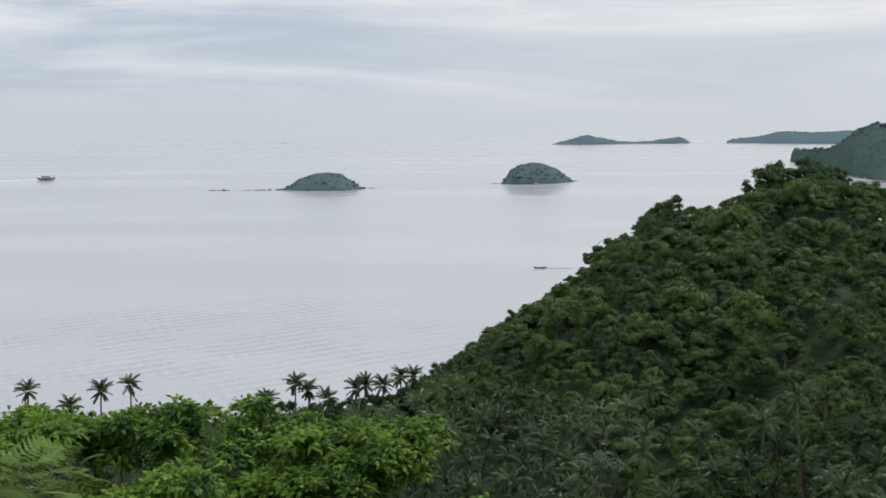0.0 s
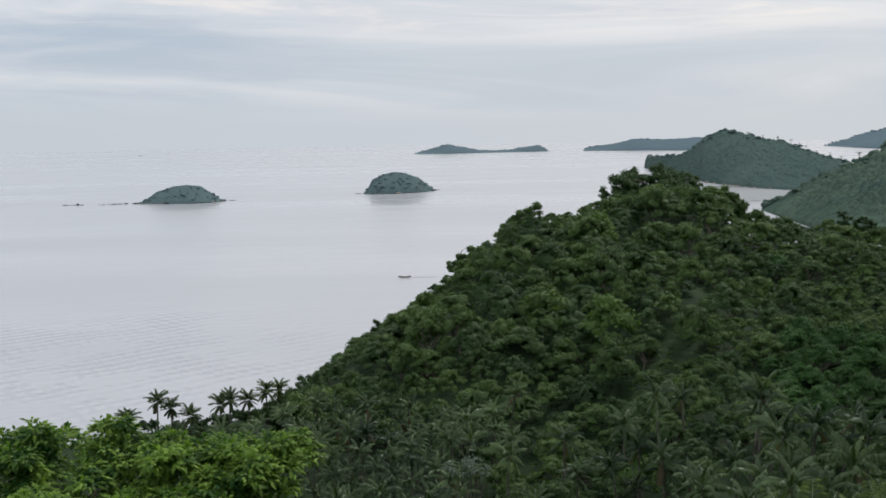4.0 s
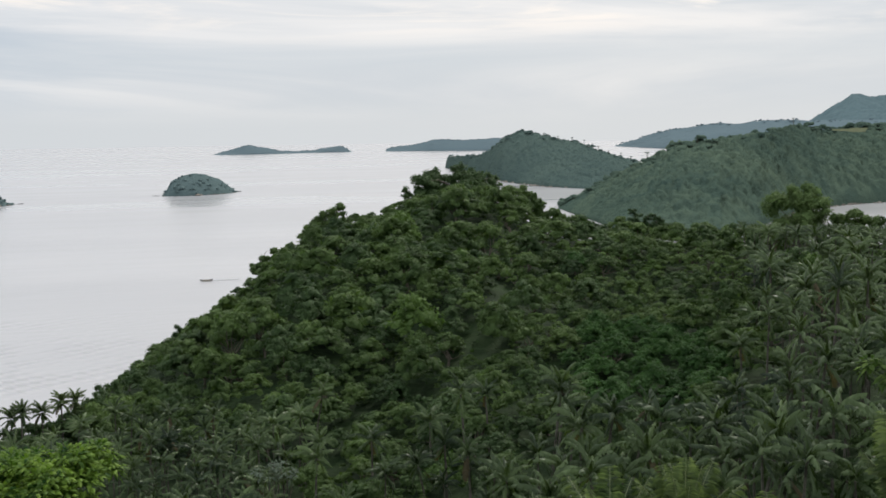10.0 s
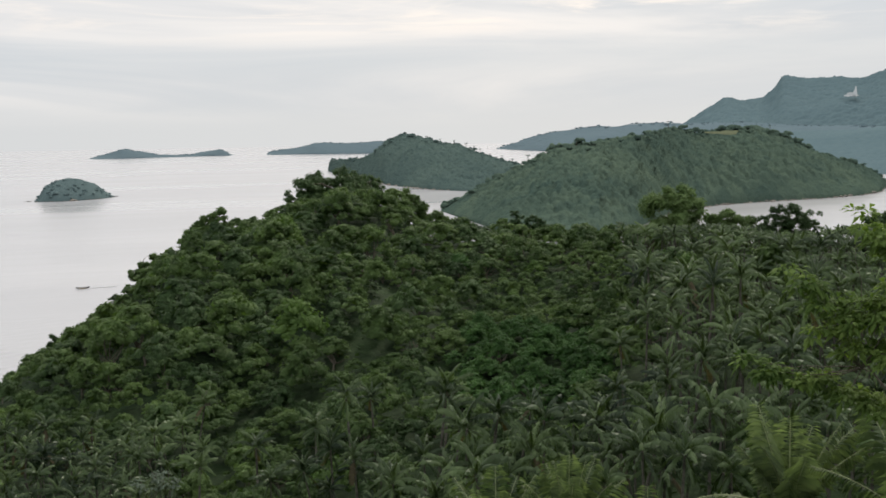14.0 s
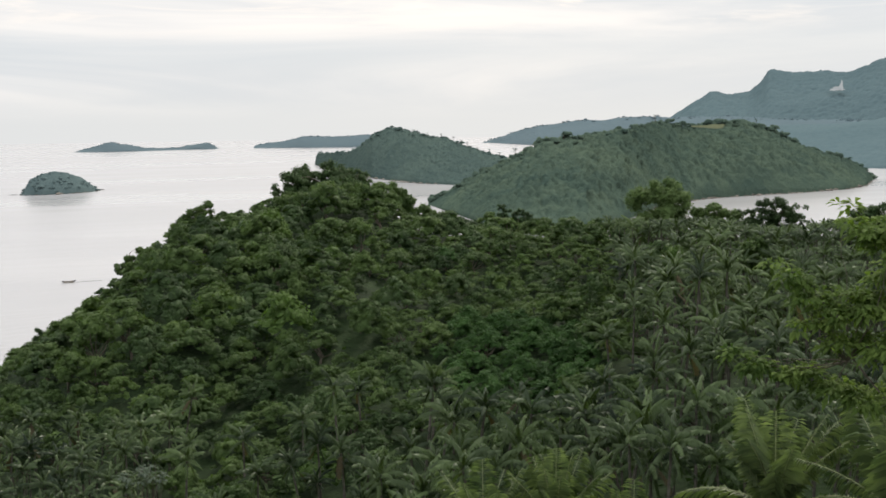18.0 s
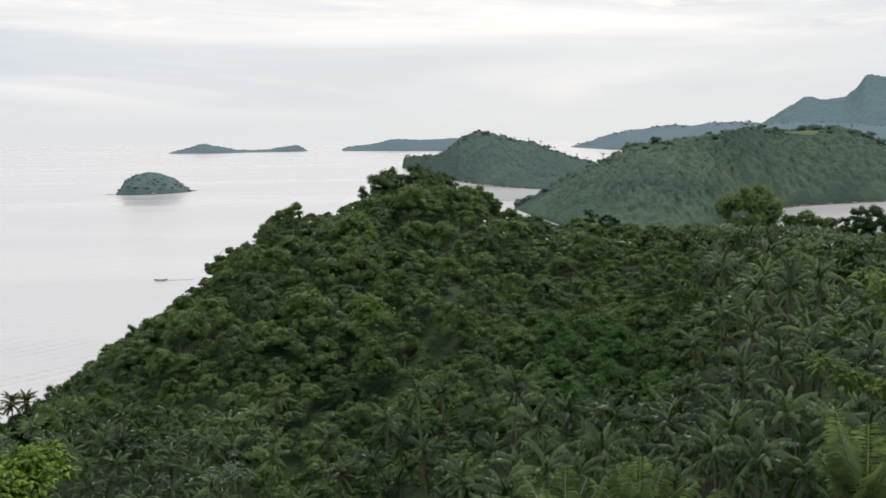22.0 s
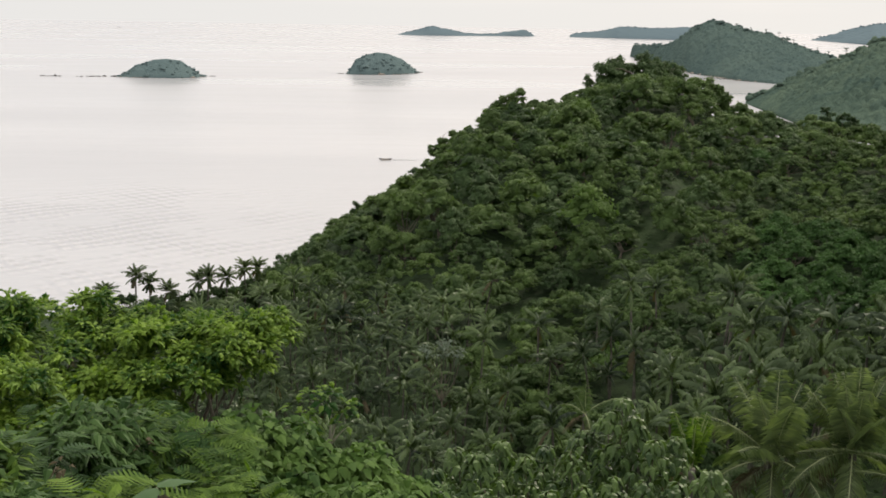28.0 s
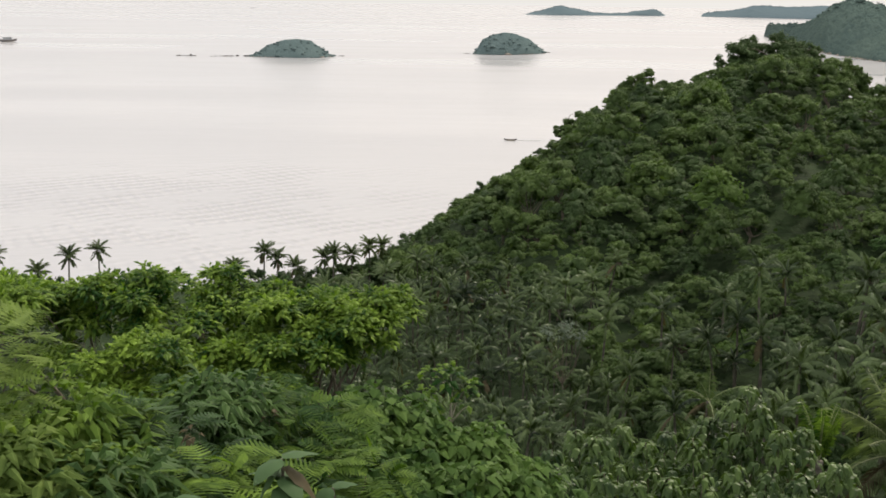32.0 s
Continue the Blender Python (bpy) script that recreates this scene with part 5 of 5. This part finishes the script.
def near_palm(az, el, r, L, n, seed, label, steep=0.0, mat=None, leaflets=44, dry=2, limp=1.0, blade=0.24):
    """A coconut palm seen near by: every frond is a part of its own."""
    rng = np.random.default_rng(seed)
    x, y, z = on_ground(az, r)
    h = EYE + r * math.tan(radians(el)) - z
    t = thing("coconut_palm", (x, y, z), 0, label, "palm", "palms below the lookout")
    trunk, top = palm_trunk(rng, h, 0.15, 0.02)
    part("trunk", trunk, PALM_BARK, t, smooth=True)
    for i in range(n):
        k = i / n
        ln, rise, dp = L * rng.uniform(0.85, 1.1), 88 - (84 - steep) * k ** 0.7 + rng.normal() * 5, (0.12 + 0.75 * k) * limp
        if k > 0.62 and steep < 60:  # the older fronds arch out and hang
            rise, dp = 30 - 130 * (k - 0.62) + rng.normal() * 6, 0.7
        yaw = 90 - az + i * 137.5 + rng.normal() * 8
        VF = turned(frond(rng, ln, rise, leaflets, blade, droop=dp, width=0.3, hang=0.6, stalk=False), yaw)
        green = part("frond", (VF[0] + top, VF[1]), mat or LEAF_NEARPALM, t)
        VF = turned(frond_rib(ln, rise, dp), yaw)
        part("midrib", (VF[0] + top, VF[1]), RIB, green, "pale yellow-green midrib")
    for i in range(dry):
        VF = turned(frond(rng, L * 0.9, -10 - 22 * i, leaflets, 0.24, droop=0.6, width=0.4, hang=0.9), 200 + 75 * i)
        part("dry_frond", (VF[0] + top, VF[1]), LEAF_DRY, t, "withered brown hanging frond")
    return t


near_palm(25.2, -21.0, 30, 2.5, 18, 111, "young coconut palm with arching grey-green fronds on the slope", steep=8, dry=1)
near_palm(29.2, -20.2, 30, 2.2, 20, 112, "coconut palm with a dense upright tuft of fronds", steep=38, limp=0.6, dry=1)
near_palm(21.0, -21.9, 27.5, 1.45, 8, 113, "small yellow-green palm with upright fronds", steep=68, mat=LEAF_BRIGHT, dry=1, limp=0.3, blade=0.2)
near_palm(40.0, -18.6, 25, 2.3, 17, 114, "coconut palm with a full crown of plume-like fronds", steep=42, limp=0.65, blade=0.26)
near_palm(45.6, -18.6, 24, 2.6, 15, 115, "coconut palm with arching fronds at the edge of the slope", steep=15)
near_palm(33.0, -21.8, 30, 2.2, 11, 116, "coconut palm with thin arching fronds low on the slope", steep=10)
near_palm(15.6, -19.7, 55, 1.7, 5, 117, "half-withered palm with brown hanging fronds among the saplings", mat=LEAF_PALM, steep=0, dry=6, leaflets=26)

# light green branches reaching in from a tree by the lookout
BR = ring([(42.6, -4.2, 13, 0.14), (43.4, -4.9, 13, 0.2), (44.4, -5.4, 13, 0.3), (45.6, -6.0, 13, 0.45),
           (39.8, -7.1, 13, 0.12), (40.5, -7.6, 13, 0.17), (41.3, -8.6, 13, 0.2), (42.3, -9.3, 13, 0.26), (41.5, -9.9, 13, 0.2), (43.4, -8.7, 13, 0.3), (43.2, -10.6, 13, 0.24), (44.6, -9.4, 13, 0.4), (45.6, -11, 13, 0.5),
           (37.8, -11.5, 13.2, 0.13), (38.6, -11.8, 13.2, 0.17), (39.4, -12.1, 13.2, 0.2), (40.3, -12.3, 13.2, 0.2), (41.3, -12.2, 13.2, 0.18), (42.6, -12.9, 13.2, 0.24), (44.2, -13.3, 13.2, 0.32), (46, -7.5, 13.5, 0.5)])
lobed_tree("light_leaved_tree", "young light green tree with open layered branches", on_ground(58, 14), BR, 480, 0.115, LEAF_LIGHT, 121, "sprays", fork=0.95, r0=0.016, k=11, slim=0.5, squash=0.45, drop=0.45)


# ---------------------------------------------------------------- rocks, reef and shore
def boulder(rng, size, flat=0.6):
    V = unit(rng.normal(size=(26, 3))) * rng.uniform(0.75, 1.1, (26, 1)) * np.array([size, size * rng.uniform(0.6, 1.0), size * flat])
    bm = bmesh.new()
    for v in V:
        bm.verts.new(v)
    hull = bmesh.ops.convex_hull(bm, input=bm.verts)
    bmesh.ops.triangulate(bm, faces=bm.faces)
    bm.verts.index_update()
    used = [v for v in bm.verts if v.link_faces]
    idx = {v: i for i, v in enumerate(used)}
    out = np.array([v.co[:] for v in used]), np.array([[idx[v] for v in f.verts] for f in bm.faces])
    bm.free()
    return out


rng = np.random.default_rng(51)
stones = [boulder(rng, 1.0, rng.uniform(0.4, 0.8)) for _ in range(5)]
reef_mesh = [mesh("reef_rock", V, F, ROCK_WET) for V, F in stones]


def reef_rock(x, y, size, i, high=0.5, label="dark wave-washed rock of the reef spit"):
    ob = new("reef_rock", reef_mesh[i % 5])
    ob.matrix_world = pose(x, y, size * 0.1, 0, 0, i * 47.0) @ Matrix.Diagonal((size, size * 0.7, size * high, 1))
    tagged(ob, label, "rock", "rocks of the reef")


for i in range(26):
    k = i / 25
    reef_rock(-128 - 40 * k ** 1.1 + rng.normal() * 0.8, 968 - 12 * k + rng.normal() * 1.5, rng.uniform(1.2, 2.6) * (1.25 - 0.6 * k), i, 0.5)
for i in range(9):
    reef_rock(-181 - 15 * i / 8, 958.5 + rng.normal() * 0.8, rng.uniform(0.9, 1.8), i, 0.45)
reef_rock(-184.5, 958.4, 1.6, 3, 1.7, "upright dark rock stack on the reef")
for i in range(7):
    reef_rock(-64 + 5 * i / 6, 982 + rng.normal(), rng.uniform(0.7, 1.5), i, 0.4)
for i in range(6):
    reef_rock(51.0 - 1.0 * i + rng.normal() * 0.4, 1047 + rng.normal(), rng.uniform(0.8, 1.8), i, 0.5)
for i in range(5):
    reef_rock(119 + 2.0 * i + rng.normal() * 0.4, 1084 + rng.normal(), rng.uniform(0.8, 1.8), i, 0.5)


def shore_stones(name, label, table, n, seed, size, spread, mat):
    """Loose stone along a shoreline given by bearing and distance."""
    rng = np.random.default_rng(seed)
    T = np.array(table, float)
    a = rng.uniform(T[0, 0], T[-1, 0], n)
    r = np.interp(a, T[:, 0], T[:, 1]) + rng.uniform(-0.2, 1, n) * spread
    out = []
    for q, d in zip(a, r):
        V, F = stones[rng.integers(5)]
        s = size * math.exp(rng.normal() * 0.45)
        out.append(turned((V * [s, s, s * 0.55], F), rng.uniform(0, 360), polar(q, d, s * 0.12)))
    V, F = join(*out)
    tagged(new(name, mesh(name, V, F, mat)), label, "rocks", kind="stuff")


shore_stones("shore_rocks", "pale rocks along the foot of the headland", [(31.6, 620), (34.2, 760), (36.5, 835), (38.2, 865), (41, 910), (42.9, 955), (43.75, 1010), (44.0, 1080)], 420, 52, 1.3, 9, ROCK)
shore_stones("shore_rocks", "pale rocks along the foot of the far headland", [(17.1, 1640), (18.74, 1370), (19.85, 1205), (20.71, 1150), (22.12, 1085), (24.9, 1040)], 260, 53, 1.4, 8, ROCK)
shore_stones("shore_rocks", "pale rocky fringe of the islet", [(-8.0, 965), (-7.2, 959), (-5.7, 953), (-4.7, 957), (-4.0, 972)], 150, 54, 0.8, 3, ROCK)
shore_stones("shore_rocks", "pale rocky fringe of the steep islet", [(3.0, 1040), (3.4, 1034), (4.5, 1034), (5.7, 1050), (6.5, 1080)], 150, 55, 0.9, 3, ROCK)


def patch_on(name, label, az, r, z, w, h, seed, mat, category, run=0.6):
    """A bare patch lying on a slope, with a ragged edge."""
    rng = np.random.default_rng(seed)
    a = np.linspace(0, 2 * np.pi, 40, endpoint=False)
    q = 1 + 0.35 * np.sin(3 * a + seed) * rng.uniform(0.4, 1, 40) + rng.normal(size=40) * 0.08
    x0, y0, _ = polar(az, r)
    u, v = np.cos(a) * q * w / 2, np.sin(a) * q * h / 2
    ca, sa = math.cos(radians(az)), math.sin(radians(az))
    P = np.stack([x0 + u * ca + v * run * sa, y0 - u * sa + v * run * ca, z + v], 1)
    V = np.concatenate([P, [[x0, y0, z]]])
    F = [(i, (i + 1) % 40, 40) for i in range(40)]
    tagged(new(name, mesh(name, V, F, mat)), label, category, kind="structure")


# ---------------------------------------------------------------- boats
def hull_mesh(L, W, H, rise=0.5, n=15):
    """A slim double-ended hull, open inside, with raised stem and stern."""
    s = np.linspace(-1, 1, n)
    w = W / 2 * (1 - np.abs(s) ** 2.4) + 0.03
    keel = -0.25 * H + 0.5 * H * np.abs(s) ** 3
    rail = H * (0.55 + rise * np.abs(s) ** 3)
    rows = []
    for k, (wk, zk) in enumerate(((0, 0), (0.65, 0.3), (1, 1), (0.86, 1), (0.5, 0.45), (0, 0.35))):
        for side in ((1,) if wk == 0 else (1,)):
            rows.append(np.stack([s * L / 2, w * wk, keel + (rail - keel) * zk], 1))
    half = rows
    other = [r * np.array([1, -1, 1]) for r in rows[::-1][1:-1]]
    loop = half + other
    V = np.concatenate(loop)
    F = []
    m = len(loop)
    for a in range(m):
        b = (a + 1) % m
        for i in range(n - 1):
            p, q = a * n + i, b * n + i
            F += [(p, p + 1, q + 1), (p, q + 1, q)]
    return V, np.array(F)


def box(x0, x1, y0, y1, z0, z1, slant=0.0):
    V = np.array([(x, y, z) for x in (x0, x1) for y in (y0, y1) for z in (z0, z1)], float)
    V[V[:, 2] == z1, 0] *= 1 - slant
    F = [(0, 1, 3), (0, 3, 2), (4, 6, 7), (4, 7, 5), (0, 4, 5), (0, 5, 1), (2, 3, 7), (2, 7, 6), (0, 2, 6), (0, 6, 4), (1, 5, 7), (1, 7, 3)]
    return V, np.array(F)


def outrigger(name, label, at, turn, L, W, H, cabin):
    t = thing(name, at, turn, label, "boat")
    part("hull", hull_mesh(L, W, H), HULL, t)
    arm = L * 0.27
    for side in (-1, 1):
        y = side * arm
        xs = np.linspace(-L * 0.36, L * 0.36, 7)
        part("float", tube(np.stack([xs, 0 * xs + y, 0.12 + 0.25 * (xs / L) ** 2 * 4], 1), [0.03, 0.09, 0.1, 0.1, 0.1, 0.09, 0.03], 6), BAMBOO, t)
    for x in (-0.22, 0.0, 0.22):
        ys = np.linspace(-arm, arm, 9)
        part("boom", tube(np.stack([0 * ys + x * L, ys, H * 0.95 - 0.75 * H * (ys / arm) ** 2], 1), [0.06] * 9, 5), BAMBOO, t)
    if cabin:
        part("cabin", box(-L * 0.26, L * 0.2, -W * 0.4, W * 0.4, H * 0.5, H * 0.5 + 2.4, 0.04), HULL_GREY, t, "grey passenger cabin")
        room = [c for c in t.children if c.name.startswith("cabin")][0]
        for x in (-0.2, -0.08, 0.04, 0.14):
            for side in (-1, 1):
                part("window", box(x * L - 0.6, x * L + 0.6, side * W * 0.4 - 0.03, side * W * 0.4 + 0.03, H * 0.5 + 1.2, H * 0.5 + 2.0), HULL, room, "dark cabin window")
        part("canopy", box(-L * 0.33, L * 0.30, -W * 0.7, W * 0.7, H * 0.5 + 2.9, H * 0.5 + 3.1), HULL_GREY, t, "pale canopy roof")
        for x in (-0.3, -0.1, 0.1, 0.27):
            for side in (-1, 1):
                part("post", tube([(x * L, side * W * 0.6, H * 0.5), (x * L, side * W * 0.6, H * 0.5 + 1.6), (x * L, side * W * 0.6, H * 0.5 + 2.95)], [0.05] * 3, 5), BAMBOO, t)
        part("mast", tube([(L * 0.18, 0, H), (L * 0.18, 0, H + 3.0), (L * 0.18, 0, H + 6.2)], [0.08, 0.06, 0.04], 5), BAMBOO, t)
    else:
        part("seat", box(-0.25, 0.25, -W * 0.4, W * 0.4, H * 0.4, H * 0.46), BAMBOO, t)
        part("engine", box(-L * 0.3, -L * 0.22, -0.18, 0.18, H * 0.3, H * 0.85), HULL, t, "small dark engine box")
    return t


def wake(name, label, x, y, turn, length, w0, w1, seed):
    """Foam left on the water behind a boat: torn streaks that widen and thin out."""
    rng = np.random.default_rng(seed)
    n = 260
    s = rng.uniform(0, 1, n) ** 1.3 * length
    off = rng.normal(size=n) * (w0 + (w1 - w0) * s / length) * 0.4
    ln = rng.uniform(1.0, 4.0, n) * length / 60
    wd = rng.uniform(0.15, 0.45, n) * (1 - 0.7 * s / length) * (w0 / 1.2 + 0.3)
    P = np.stack([-s, off, 0 * s + 0.03], 1)
    V = np.stack([P + np.stack([-ln, 0 * ln, 0 * ln], 1), P + np.stack([0 * wd, wd, 0 * wd], 1), P + np.stack([ln, 0 * ln, 0 * ln], 1), P - np.stack([0 * wd, wd, 0 * wd], 1)], 1).reshape(-1, 3)
    V[1::4, 2] += 0.05
    i = np.arange(n)[:, None] * 4
    V = turned((V, None), turn, (x, y, 0))[0]
    tagged(new(name, mesh(name, V, np.concatenate([i + [0, 1, 2], i + [0, 2, 3]]), FOAM)), label, "wake", kind="stuff")


outrigger("passenger_boat", "grey outrigger passenger boat under way on the sea", (-404, 1160, 0.5), 35, 18, 3.2, 2.6, True)
wake("foam_wake", "white foam wake trailing behind the passenger boat", -405, 1184, 42, 80, 3.2, 5.5, 56)
outrigger("fishing_boat", "small dark outrigger fishing boat on the calm sea", (37, 430, 0.12), 175, 4.8, 0.7, 0.7, False)
wake("boat_wake", "faint thin wake behind the fishing boat", 40, 430, 178, 9, 0.25, 0.5, 57)
patch_on("bare_scar", "pale bare rock scar on the mountain face", 42.35, 3250, 137, 34, 11, 3, SCAR, "rock face", 2.2)
patch_on("bare_scar", "narrow pale bare streak on the mountain face", 42.55, 3252, 145, 9, 26, 4, SCAR, "rock face", 2.2)
patch_on("grass_patch", "dry yellowish grass clearing on the headland crest", 36.6, 905, 51.2, 24, 3.0, 5, DRY_GRASS, "grass")
outrigger("distant_boat", "tiny dark boat far out near the horizon", polar(-7.9, 3400, 0.3), 5, 9, 1.6, 1.6, False)

# lone trees that stand out on the crests of the headlands
rng = np.random.default_rng(58)
for name, bearings, mat in (("cliff_headland", (21.9, 22.6, 23.3, 23.9, 24.3, 24.6, 25.1, 25.4, 25.7, 26.2), LEAF_HEAD_FAR_HAZED), ("bay_headland", (26.2, 27.0, 29.4, 31.0, 33.9, 35.2, 38.7, 39.9), LEAF_HEAD_HAZED)):
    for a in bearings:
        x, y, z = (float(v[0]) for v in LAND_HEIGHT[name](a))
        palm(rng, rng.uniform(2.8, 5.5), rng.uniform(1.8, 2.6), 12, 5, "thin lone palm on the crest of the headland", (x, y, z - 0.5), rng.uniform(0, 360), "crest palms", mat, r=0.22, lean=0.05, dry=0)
